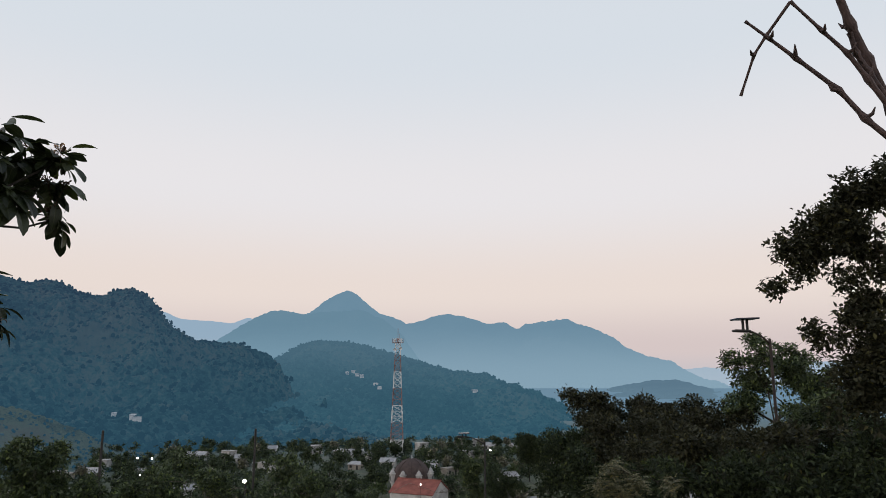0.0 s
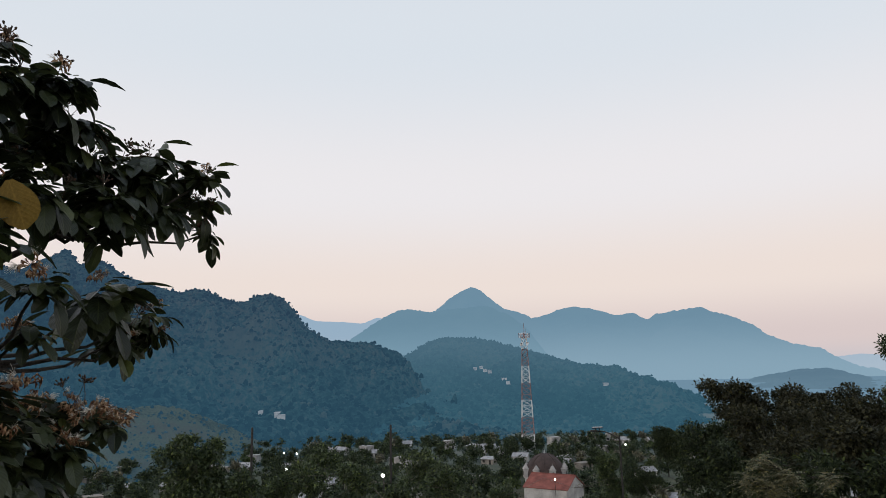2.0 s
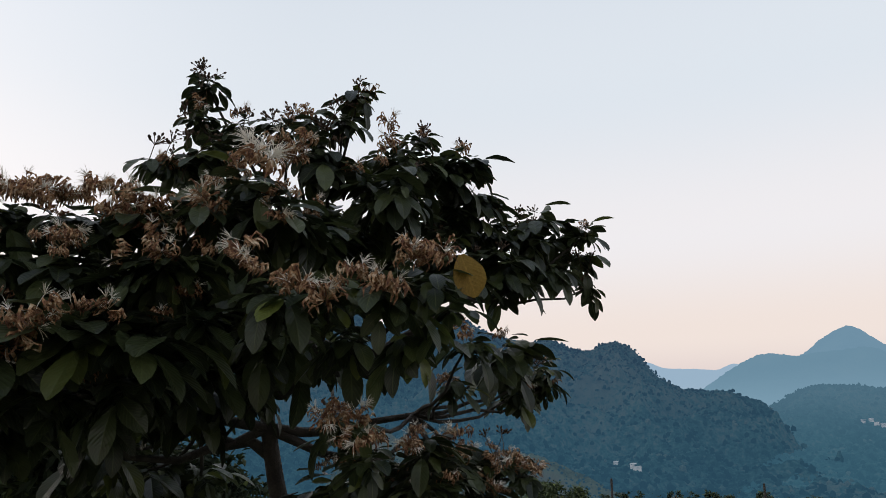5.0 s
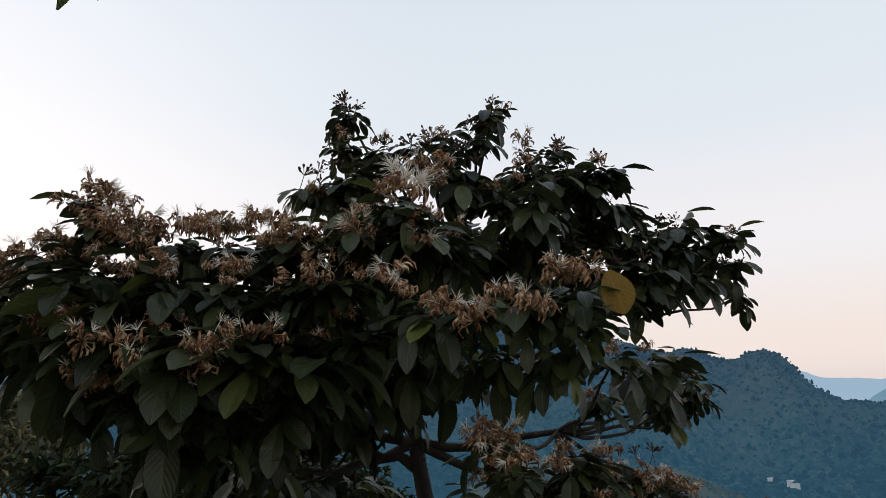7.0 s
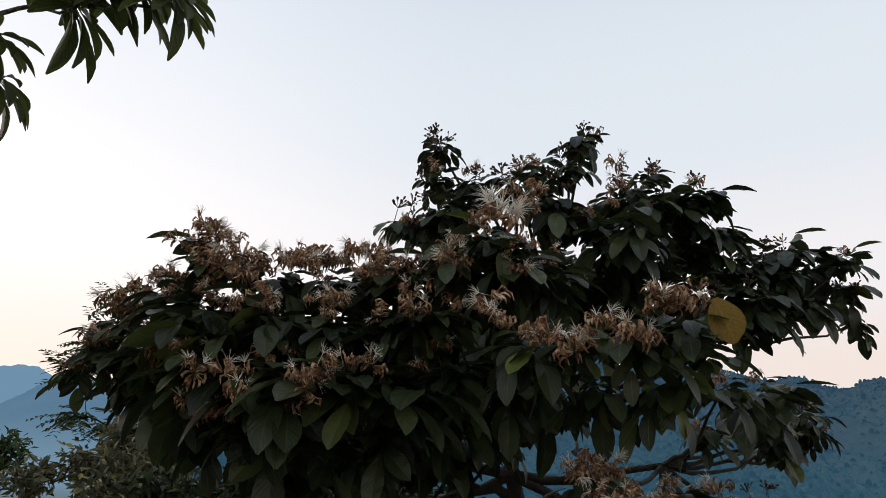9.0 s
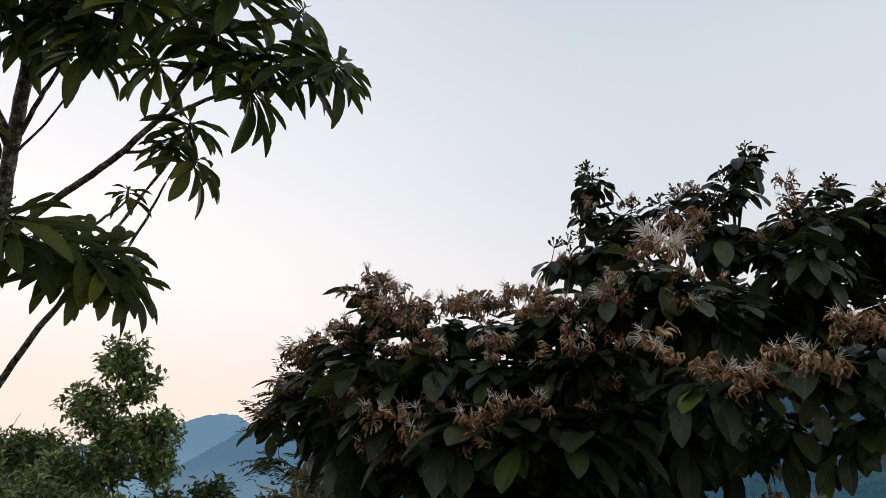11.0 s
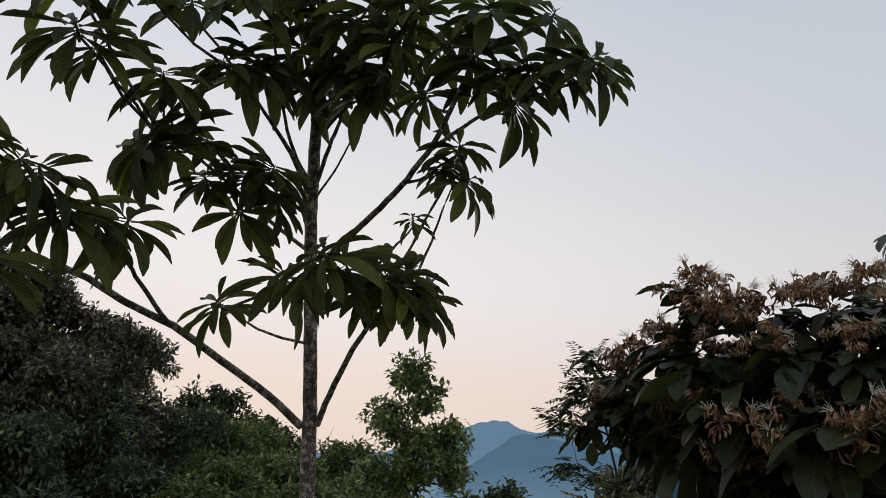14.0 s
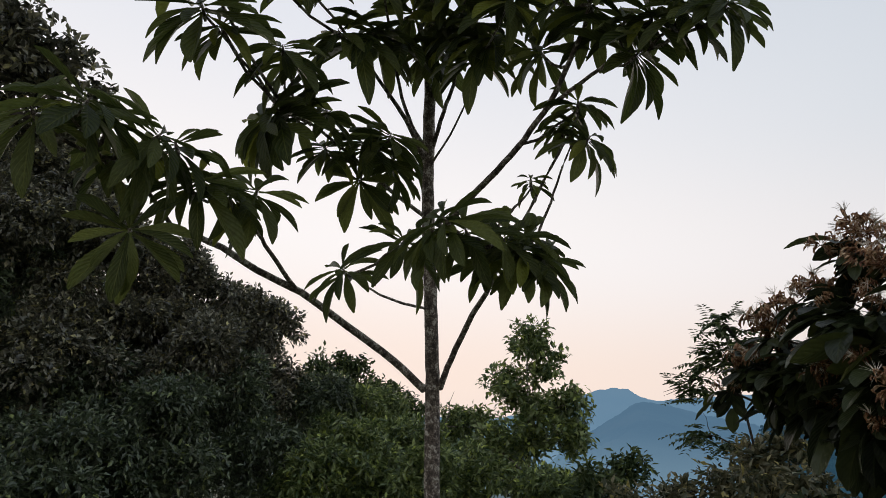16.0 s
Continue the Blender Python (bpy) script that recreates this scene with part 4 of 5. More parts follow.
BOUGH_SIDE = [(-3.020, -0.495, 3.199), (-2.956, -0.382, 3.260), (-2.882, -0.248, 3.324), (-2.827, -0.154, 3.368), (-2.803, -0.062, 3.356)]
BOUGH_SIDE_LOW = [(-3.160, -0.604, 3.106), (-3.149, -0.523, 3.119), (-3.112, -0.432, 3.181), (-3.079, -0.350, 3.225)]
BOUGH_UP_LEFT = [(-3.687, -1.213, 3.358), (-3.568, -1.262, 3.433), (-3.440, -1.299, 3.541), (-3.273, -1.318, 3.705), (-3.136, -1.336, 3.892), (-2.961, -1.344, 4.105)]
BOUGH_LEFT = [(-3.745, -1.208, 3.285), (-3.504, -1.280, 3.435), (-3.323, -1.347, 3.512), (-3.101, -1.455, 3.629)]
BOUGH_CROSS = [(-3.879, -1.226, 3.002), (-3.554, -1.354, 3.039), (-3.344, -1.462, 3.103), (-3.088, -1.634, 3.198), (-2.914, -1.697, 3.171)]
BOUGH_UP_RIGHT = [(-3.706, -1.165, 3.366), (-3.567, -1.086, 3.515), (-3.460, -1.014, 3.628), (-3.282, -0.956, 3.828), (-3.021, -0.892, 3.942)]
BOUGH_SLIM_RIGHT = [(-3.755, -1.173, 3.282), (-3.589, -1.040, 3.383), (-3.388, -0.923, 3.479), (-3.232, -0.857, 3.602)]
BOUGH_THIN = [(-4.070, -1.224, 2.490), (-3.903, -1.314, 2.478), (-3.672, -1.385, 2.471), (-3.494, -1.430, 2.484), (-3.338, -1.468, 2.491)]
WHIP_A = [(-3.372, -0.735, 2.537), (-3.306, -0.584, 2.791), (-3.227, -0.468, 3.007), (-3.146, -0.391, 3.114), (-3.085, -0.334, 3.213)]
WHIP_B = [(-3.369, -0.686, 2.566), (-3.345, -0.540, 2.688), (-3.289, -0.464, 2.857), (-3.239, -0.422, 2.982), (-3.169, -0.372, 3.090)]
WHIP_C = [(-3.315, -0.732, 2.722), (-3.291, -0.652, 2.815), (-3.272, -0.586, 2.880), (-3.259, -0.560, 2.919)]


def whorl_tree():
    rng = random.Random(5)
    base = Vector((TRUNK_LINE[0][0], TRUNK_LINE[0][1], 0))
    base.z = ground_z(base.x, base.y)
    root = thing("large_leaved_tree", "slender lichened tree with whorls of long drooping leaves", "tree", base)

    def local(line):
        """The points joined by a smooth line with small kinks."""
        pts = [Vector(p) - base for p in line]
        out = []
        for i in range(len(pts) - 1):
            a, b = pts[max(i - 1, 0)], pts[min(i + 2, len(pts) - 1)]
            for k in range(4):
                f = k / 4
                p = pts[i].lerp(pts[i + 1], f) + ((pts[i + 1] - a) * (1 - f) - (b - pts[i]) * f) * (f * (1 - f) * 0.12)
                out.append(p + Vector((rng.gauss(0, 0.0016), rng.gauss(0, 0.0016), 0)))
        return out + [pts[-1]]

    trunk = [Vector((0.02, 0, -0.3)), Vector((0.01, 0, 0.4))] + local(TRUNK_LINE)
    n = len(trunk)
    tube(root, "trunk", trunk, [0.047 - 0.018 * (i / n) for i in range(n)], M_PALE_BARK, 12)
    carriers = list(trunk[26:])
    for line, r0 in ((BOUGH_LOW_LEFT, 0.0242), (BOUGH_SPUR, 0.0125), (BOUGH_FAR_LEFT, 0.0105), (BOUGH_LOW_RIGHT, 0.0196), (BOUGH_LONG, 0.0190), (BOUGH_SIDE, 0.0115), (BOUGH_SIDE_LOW, 0.0082), (BOUGH_UP_LEFT, 0.0120), (BOUGH_LEFT, 0.0155), (BOUGH_CROSS, 0.0125), (BOUGH_UP_RIGHT, 0.0135), (BOUGH_SLIM_RIGHT, 0.0072), (BOUGH_THIN, 0.0088), (WHIP_A, 0.0095), (WHIP_B, 0.0085), (WHIP_C, 0.0080)):
        pts = local(line)
        tube(root, "bough", pts, [r0 * (1 - 0.55 * i / len(pts)) for i in range(len(pts))], M_PALE_BARK, 9)
        carriers += pts[len(pts) // 2:]
    blades = [mesh_of("leaf", tv * np.array((0.245, 1, 1)), tf, M_WHORL, tu, True) for tv, tf, tu in (blade(10, paddle, 0.20, b, 0.008, s) for s, b in enumerate((0.05, 0.18, 0.30, 0.42)))]
    rosettes = [(Vector(c[:3]) - base, c[3], lot is WHORL_HEART) for lot in (WHORL_LEFT, WHORL_CENTRE, WHORL_HEART, WHORL_RIGHT) for c in lot]
    for c, r, open_side in rosettes:
        near = min(carriers, key=lambda p: (p - c).length + (0.3 if p.z > c.z else 0))
        if (near - c).length > 0.03:
            tube(root, "twig", wander(near, c, 4, 0.015, rng, 0.02), [0.009, 0.008, 0.007, 0.0065, 0.006], M_PALE_BARK, 6)
        d = (c - near).normalized() if (near - c).length > 0.03 else Vector((0, 0, 1))
        d = (d * (0.3 if open_side else 0.8) + Vector((rng.gauss(0.75 if open_side else 0.25, 0.2), rng.gauss(0, 0.25), 0.75))).normalized()
        vs, fs = tube_arrays([c - d * 0.03, c, c + d * 0.03, c + d * 0.05], [0.006, 0.009, 0.006, 0.001], 6)
        hub = under(root, "leaf_whorl", mesh_of("leaf_whorl", vs, fs, M_PALE_BARK))
        a = d.cross(Vector((0.2, 0.9, 0.1))).normalized()
        b = d.cross(a)
        n = rng.randint(13, 18)
        for i in range(n):
            th = i * 2.39996 + rng.uniform(-0.25, 0.25)
            f = i / n
            lift = 0.75 - 1.15 * f + rng.uniform(-0.15, 0.15)
            ax = (a * math.cos(th) + b * math.sin(th) + d * lift * 0.5 + Vector((0, 0, -0.14 - 0.28 * f))).normalized()
            no = (d + Vector((rng.gauss(0, 0.15), rng.gauss(0, 0.15), 0.4))).normalized()
            si = ax.cross(no).normalized()
            m = Matrix((si, ax, si.cross(ax))).transposed().to_4x4()
            m.translation = c + d * (0.04 * (1 - f)) + ax * 0.01
            under(hub, "leaf", blades[rng.randrange(4)], m @ Matrix.Scale(r * rng.uniform(0.85, 1.15) * (0.72 + 0.34 * f), 4))


whorl_tree()

# ---- the thicket to the west ----
TALL_TREE = [(-6.11, -6.86, 6.27, 0.57), (-6.59, -6.57, 6.02, 0.41), (-6.54, -6.84, 5.69, 0.49), (-7.04, -6.34, 5.64, 0.33), (-6.62, -7.07, 5.13, 0.65), (-7.01, -6.62, 5.23, 0.49), (-5.99, -7.3, 5.76, 0.81), (-6.44, -7.51, 4.54, 0.89), (-7.31, -6.46, 4.91, 0.49), (-6.95, -7.04, 4.53, 0.73)]
WEST_TREE = [(-6.28, -6.53, 3.78, 0.8), (-6.93, -5.77, 3.87, 0.59), (-7.58, -5.15, 3.09, 0.77), (-8.09, -4.38, 2.65, 0.66), (-6.26, -5.85, 3.65, 1.04), (-7.35, -5.33, 3.58, 0.69), (-7.79, -4.74, 3.28, 0.69), (-8.53, -4.47, 3.19, 0.46), (-6.9, -5.34, 2.69, 1.11), (-6.12, -5.58, 2.32, 0.98), (-7.41, -4.63, 2.41, 1.04), (-8.29, -4.05, 2.34, 0.66), (-8.24, -4.29, 3.36, 0.37), (-8.49, -4.1, 3.15, 0.32), (-6.68, -5.9, 4.26, 0.51), (-6.92, -5.68, 4.11, 0.37), (-6.33, -6.28, 4.27, 0.69), (-7.12, -5.53, 3.86, 0.48), (-7.51, -5.03, 3.69, 0.38), (-6.58, -6.3, 4.65, 0.42)]
WEST_THICKET = [(-5.41, -4.88, 1.13, 0.85), (-6.6, -4.99, 2.06, 0.91), (-7.46, -4.18, 2.06, 0.81), (-6.04, -4.93, 1.5, 0.98), (-6.54, -4.21, 1.5, 0.98), (-7.36, -3.73, 1.6, 0.85), (-8.52, -3.52, 2.18, 0.55), (-6.18, -6.81, 3.12, 1.32), (-5.8, -5.97, 1.63, 1.04)]
WEST_FILL = [(-9.2, -8.15, 2.18, 1.56), (-9.96, -7.18, 2.12, 1.56), (-10.67, -6.03, 2.06, 1.37), (-11.14, -5.06, 1.96, 1.12), (-11.54, -4, 1.68, 0.98), (-11.84, -2.91, 1.44, 0.88), (-12.02, -1.8, 1.33, 0.78), (-8.31, -9.02, 2.83, 1.76), (-9.39, -7.74, 3.4, 1.17)]
SIDE_TREE = [(-8.96, -0.98, 3.18, 0.32), (-9.02, -0.75, 2.91, 0.35), (-9.03, -1.20, 2.54, 0.34), (-9.08, -0.46, 2.40, 0.31), (-9.09, -0.84, 2.08, 0.59), (-9.11, -0.43, 2.03, 0.33), (-8.58, -1.24, 1.77, 0.55)]
SIDE_SHRUB = [(-8.76, -2.84, 1.95, 0.44), (-7.78, -2.64, 1.44, 0.52), (-7.6, -3.13, 1.23, 0.52), (-8.15, -3.12, 1.72, 0.41), (-9.49, -1.82, 2.12, 0.46), (-8.9, -2.28, 1.79, 0.59), (-7.87, -2.28, 1.34, 0.59), (-8.03, -1.5, 1.45, 0.52), (-8.11, -0.59, 1.45, 0.52), (-10.69, -3.26, 2.41, 0.54), (-8.85, -3.44, 2.35, 0.34), (-8.8, -3.02, 2.09, 0.41), (-7.92, -2.86, 1.85, 0.4), (-7.37, -1.81, 1.49, 0.42), (-7.25, -2.97, 1.47, 0.37)]
GAP_SHRUB = [(-8.1, 0.18, 1.64, 0.25), (-7.12, -0.19, 1.45, 0.26)]
BACK_TREE = [(-11.35, -4.29, 3.08, 0.23), (-11.46, -4, 3.01, 0.25), (-11.26, -4.59, 2.96, 0.29), (-11.67, -3.44, 2.58, 0.35), (-11.58, -3.76, 2.61, 0.37), (-11.47, -4.08, 2.67, 0.39), (-11.76, -3.15, 2.37, 0.35)]
FERNY_TREE = [(-3.97, 0.42, 2.42, 0.15), (-4.01, 0.36, 2.22, 0.18), (-4.05, 0.26, 2.08, 0.16), (-3.97, 0.53, 2.28, 0.2), (-4.26, 0.32, 1.86, 0.14), (-4.23, 0.5, 1.81, 0.15)]
LOW_SHRUB = [(-3.53, 1.32, 1.42, 0.34), (-3.39, 1.6, 1.33, 0.31), (-3.25, 1.86, 1.38, 0.25), (-3.39, 2.36, 1.31, 0.2), (-3.49, 1.41, 1.54, 0.15), (-2.9, 0.74, 1.47, 0.17), (-2.79, 1.03, 1.49, 0.17), (-2.65, 1.31, 1.47, 0.15), (-2.53, 1.5, 1.45, 0.1), (-3.15, 0.59, 1.46, 0.13), (-2.69, 1.24, 1.66, 0.15), (-2.85, 0.88, 1.61, 0.15), (-2.66, 1.49, 1.7, 0.13)]
PALE_SHRUB = [(-3.92, 0.54, 1.73, 0.13), (-3.95, 0.38, 1.59, 0.13), (-3.81, 0.58, 1.62, 0.15), (-3.99, 0.16, 1.53, 0.11), (-3.58, 0.66, 1.58, 0.16), (-3.64, 0.43, 1.52, 0.18), (-4.11, -0.1, 1.48, 0.12), (-3.88, 0.68, 1.78, 0.13)]


def on_ground(x, y):
    return (x, y, ground_z(x, y))


def mid_base(clumps, dx=0.0, dy=0.0):
    return on_ground(sum(c[0] for c in clumps) / len(clumps) + dx, sum(c[1] for c in clumps) / len(clumps) + dy)


leafy_tree("tall_tree", "tall open-crowned tree with dull leaves against the sky", "tree", TALL_TREE, mid_base(TALL_TREE, -1.0), 0.09, 0.13, 46, M_DULL, M_BARK, 30, aspect=0.5)
leafy_tree("shade_tree", "dark spreading tree with dull brown-green leaves", "tree", WEST_TREE, mid_base(WEST_TREE, -0.5), 0.11, 0.066, 44, M_DULL, M_PALE_BARK, 31, aspect=0.5)
leafy_tree("thicket", "dense dark green undergrowth below the spreading tree", "shrub", WEST_THICKET, mid_base(WEST_THICKET), 0.05, 0.07, 42, M_THICKET, M_PALE_BARK, 32, aspect=0.42)
leafy_tree("far_thicket", "dense dark bushes behind the spreading tree", "shrub", WEST_FILL, mid_base(WEST_FILL), 0.06, 0.15, 74, M_THICKET, M_BARK, 38, aspect=0.5)
leafy_tree("young_tree", "young leafy green tree with an open airy top", "tree", SIDE_TREE, mid_base(SIDE_TREE), 0.05, 0.088, 38, M_FRESH, M_PALE_BARK, 33, aspect=0.5)
leafy_tree("shrub", "bushy green shrubs with fresh leaves on the slope", "shrub", SIDE_SHRUB, mid_base(SIDE_SHRUB), 0.05, 0.082, 46, M_FRESH, M_PALE_BARK, 34)
leafy_tree("shrub", "small green bush at the slope's edge", "shrub", GAP_SHRUB, mid_base(GAP_SHRUB), 0.04, 0.10, 60, M_GREEN, M_BARK, 35)
leafy_tree("airy_tree", "airy green tree rising behind the slope's shrubs", "tree", BACK_TREE, mid_base(BACK_TREE), 0.05, 0.11, 50, M_GREEN, M_BARK, 39)
leafy_tree("feathery_tree", "feathery-leaved small tree behind the blossoming tree", "tree", FERNY_TREE, mid_base(FERNY_TREE, -0.2, 1.3), 0.025, 0.06, 34, M_GREEN, M_BARK, 36, fronds=True)
leafy_tree("shrub", "dark small-leaved shrub under the blossoming tree", "shrub", LOW_SHRUB, mid_base(LOW_SHRUB), 0.025, 0.07, 60, M_SLOPE, M_BARK, 37)

leafy_tree("shrub", "pale dry flowering shrub below the feathery tree", "shrub", PALE_SHRUB, mid_base(PALE_SHRUB), 0.02, 0.055, 50, M_PALE_LEAF, M_BARK, 46, aspect=0.4)

# ---- trees on the slope above the town ----
EAST_TREE = [(6.35, 10.18, 2.50, 0.42), (6.01, 10.41, 2.09, 0.34), (6.50, 10.12, 2.00, 0.45), (6.18, 10.23, 3.00, 0.36), (6.52, 9.99, 3.22, 0.45), (5.76, 10.53, 2.27, 0.22), (6.53, 10.05, 2.65, 0.40), (6.24, 10.29, 1.68, 0.50), (6.18, 10.08, 3.83, 0.59), (5.73, 10.41, 3.46, 0.44), (6.17, 10.01, 4.16, 0.39), (5.66, 10.49, 3.21, 0.29), (6.59, 9.7, 4.34, 0.59), (6.36, 9.88, 4.21, 0.54), (5.89, 10.23, 3.91, 0.44), (5.52, 10.48, 3.65, 0.39), (5.3, 10.7, 2.98, 0.23), (6.02, 10.23, 3.56, 0.54), (6.46, 9.97, 3.55, 0.49), (6.22, 10.27, 2.38, 0.31), (6.52, 10.1, 2.24, 0.63), (6.35, 10.22, 1.52, 0.78), (6.83, 9.79, 3.19, 0.63), (6.68, 10.01, 1.36, 0.98)]
LIGHT_TREE = [(10.02, 21.81, 2.37, 0.7), (9.33, 22.12, 2.12, 0.47), (10.64, 21.53, 2.02, 0.88), (11.17, 21.27, 1.76, 0.98), (9.88, 21.89, 1.42, 0.88), (10.96, 21.36, 0.76, 1.17), (10.98, 19.07, 0.55, 1.07), (9.39, 22.08, 0.73, 0.78)]
EAST_THICKET = [(7.25, 22.78, -0.52, 1.17), (5.66, 25.28, -0.37, 1.06), (5.59, 19.02, -1.03, 1.14), (8.23, 20.31, -0.45, 1.07), (4.94, 24.47, 0.64, 0.85), (5.86, 24.27, 0.64, 0.73), (6.74, 24.03, 0.19, 1.18), (8.12, 23.6, 0.21, 1.12), (8.89, 22.26, 0.21, 0.98), (9.99, 21.73, -0.59, 1.46), (7.21, 13.1, 0.18, 1.22), (5.42, 21.2, -0.54, 1.43), (6.04, 16.85, -0.35, 1.17)]
GREEN_SHRUB = [(7.77, 12.8, 0.31, 0.85), (8.13, 14.92, 0.55, 0.83), (6.95, 14.32, -0.17, 0.78), (5.47, 43.39, -2.93, 1.5), (3.81, 21.54, -0.57, 1.07), (3.51, 21.45, -1.61, 0.98), (3.57, 16.45, -0.68, 0.97), (4.22, 13.19, -0.43, 0.8), (5.3, 12.82, -0.37, 0.91), (3.9, 43.31, -4.87, 1.36), (5.59, 10.5, -0.17, 0.88), (6.3, 10.15, 0.12, 0.88)]
SOUTH_SHRUB = [(-12.97, 22.24, -1.06, 1.01), (-12.18, 22.69, -1.06, 0.89), (-12.47, 22.43, -1.84, 1.27), (-9.8, 28.05, -1.82, 0.93), (-7.47, 24.55, -1.98, 0.95), (-9.08, 24, -1.94, 0.85), (-11.21, 23.07, -1.97, 0.89), (-10.08, 23.57, -2.12, 0.72), (-6.28, 29.02, -2.09, 0.93), (-4.54, 25.24, -2.23, 0.85), (-5.91, 24.9, -2.49, 0.76), (1.94, 44.58, -3.9, 1.1), (2.1, 44.39, -5.2, 1.32), (-3.91, 39.2, -4.98, 0.85)]
FROND_SHRUB = [(2.65, 10.58, 0.31, 0.24), (2.51, 10.58, 0.04, 0.26), (2.95, 10.49, 0.14, 0.24), (3.43, 10.34, 0.12, 0.20), (2.73, 10.51, -0.09, 0.26)]
leafy_tree("frond_shrub", "pale green feathery shrub in tiers before dark trees", "shrub", FROND_SHRUB, mid_base(FROND_SHRUB), 0.03, 0.06, 40, M_PALE_LEAF, M_BARK, 47, fronds=True)
leafy_tree("dark_tree", "dark reddish-brown leafed tree with layered boughs", "tree", EAST_TREE, mid_base(EAST_TREE, 2.6, 0.3), 0.07, 0.085, 22, M_BROWN_LEAF, M_BARK, 41, aspect=0.55)
leafy_tree("light_tree", "light green tree with an open feathery crown", "tree", LIGHT_TREE, mid_base(LIGHT_TREE, 0.6), 0.08, 0.11, 28, M_SPRING, M_BARK, 42, aspect=0.55)
leafy_tree("tree_clump", "dark brownish tree clump on the slope above town", "tree", EAST_THICKET, mid_base(EAST_THICKET), 0.10, 0.115, 40, M_BROWN_LEAF, M_BARK, 43, aspect=0.5)
leafy_tree("shrub", "green shrubs crowded on the slope above town", "shrub", GREEN_SHRUB, mid_base(GREEN_SHRUB), 0.07, 0.10, 34, M_SLOPE, M_BARK, 44, aspect=0.45)
leafy_tree("shrub", "green bushes with fresh leaves above the town", "shrub", SOUTH_SHRUB, mid_base(SOUTH_SHRUB), 0.07, 0.14, 40, M_SPRING, M_PALE_BARK, 45, aspect=0.45, twigs=4)

# ---- the town in the valley ----
TOWER_AT = [(-24.4, 384.8)]
HALL_AT = (-7.0, 222.6)
CHURCH_AT = (-10.4, 247.0)
LAMP_POLES = [(8.6, 18.05, 2.6), (1.89, 29.79, -0.99)]
WOOD_POLES = [(-19.09, 40.53, -1.34), (-11.96, 46.29, -1.65)]
HILL_HOMES = [(24.66, -2.73), (23.44, -2.92), (23.16, -3.08), (7.8, 0.34), (7.22, 0.43), (6.9, 0.2), (6.54, 0.07), (5.39, -0.56), (5.07, -0.82), (-2.58, -1.1), (-12.96, -0.63)]
LIT_LAMPS = [(-15.5, 57.3, -6.4), (-5.8, 197.8, -26.9), (-116.1, 274.9, -28.3), (-111.3, 276.8, -28.7), (-99.4, 238.1, -29.7), (21.9, 327.7, -30.6)]


def bar(a, b, r, sides=4):
    return tube_arrays([a, b], [r, r], sides)


def joined(name, pieces, mat, parent, label=""):
    vs, fs = [], []
    for v, f in pieces:
        fs += [tuple(q + len(vs) for q in g) for g in f]
        vs += v
    return under(parent, name, mesh_of(name, vs, fs, mat), None, label)


def radio_tower():
    x, y = TOWER_AT[0]
    z = ground_z(x, y)
    H = TOWER_TALL
    root = thing("radio_tower", "tall lattice radio tower banded red and white", "tower", (x, y, z))

    def half(h):
        return 3.6 - 2.5 * (h / H)

    bands = 7
    for k in range(bands):
        mat = M_STEEL_RED if k % 2 else M_STEEL_WHITE
        h0, h1 = H * k / bands, H * (k + 1) / bands
        pieces = []
        for p in range(3):
            a0, a1 = h0 + (h1 - h0) * p / 3, h0 + (h1 - h0) * (p + 1) / 3
            w0, w1 = half(a0), half(a1)
            c0 = [Vector((sx * w0, sy * w0, a0)) for sx, sy in ((-1, -1), (1, -1), (1, 1), (-1, 1))]
            c1 = [Vector((sx * w1, sy * w1, a1)) for sx, sy in ((-1, -1), (1, -1), (1, 1), (-1, 1))]
            for i in range(4):
                j = (i + 1) % 4
                pieces += [bar(c0[i], c1[i], 0.17), bar(c0[i], c1[j], 0.09), bar(c0[j], c1[i], 0.09), bar(c1[i], c1[j], 0.08)]
        joined("lattice_section", pieces, mat, root, "red-painted lattice section" if k % 2 else "white-painted lattice section")
    w = 2.9
    ring = [Vector((w * math.cos(a), w * math.sin(a), H * 0.965)) for a in (i * math.pi / 4 for i in range(8))]
    joined("platform", [bar(ring[i], ring[(i + 1) % 8], 0.12) for i in range(8)] + [bar(ring[i] + Vector((0, 0, 1.2)), ring[(i + 1) % 8] + Vector((0, 0, 1.2)), 0.08) for i in range(8)] + [bar(ring[i], (0, 0, H * 0.965), 0.1) for i in range(8)], M_STEEL_RED, root)
    for i in range(8):
        bm = bmesh.new()
        box(bm, (0.5, 0.25, 2.6), ring[i] + Vector((0, 0, 0.8)), Matrix.Rotation(i * math.pi / 4 + 1.57, 4, "Z"), 0.05)
        part("antenna_panel", bm, M_STEEL_WHITE if i % 2 else M_STEEL_RED, root)
    for sx, hz in ((-1.6, 0.90), (1.6, 0.91)):
        vs, fs = tube_arrays([(sx, -1.2, H * hz), (sx, -1.35, H * hz), (sx, -1.6, H * hz)], [0.2, 0.75, 0.85], 12)
        under(root, "dish", mesh_of("dish", vs, fs, M_STEEL_WHITE))
    joined("mast", [bar((0, 0, H), (0, 0, H + 5.5), 0.12, 6), bar((0.8, 0, H), (0.8, 0, H + 2.5), 0.06)], M_STEEL_RED, root)


TOWER_TALL = 63.0
radio_tower()


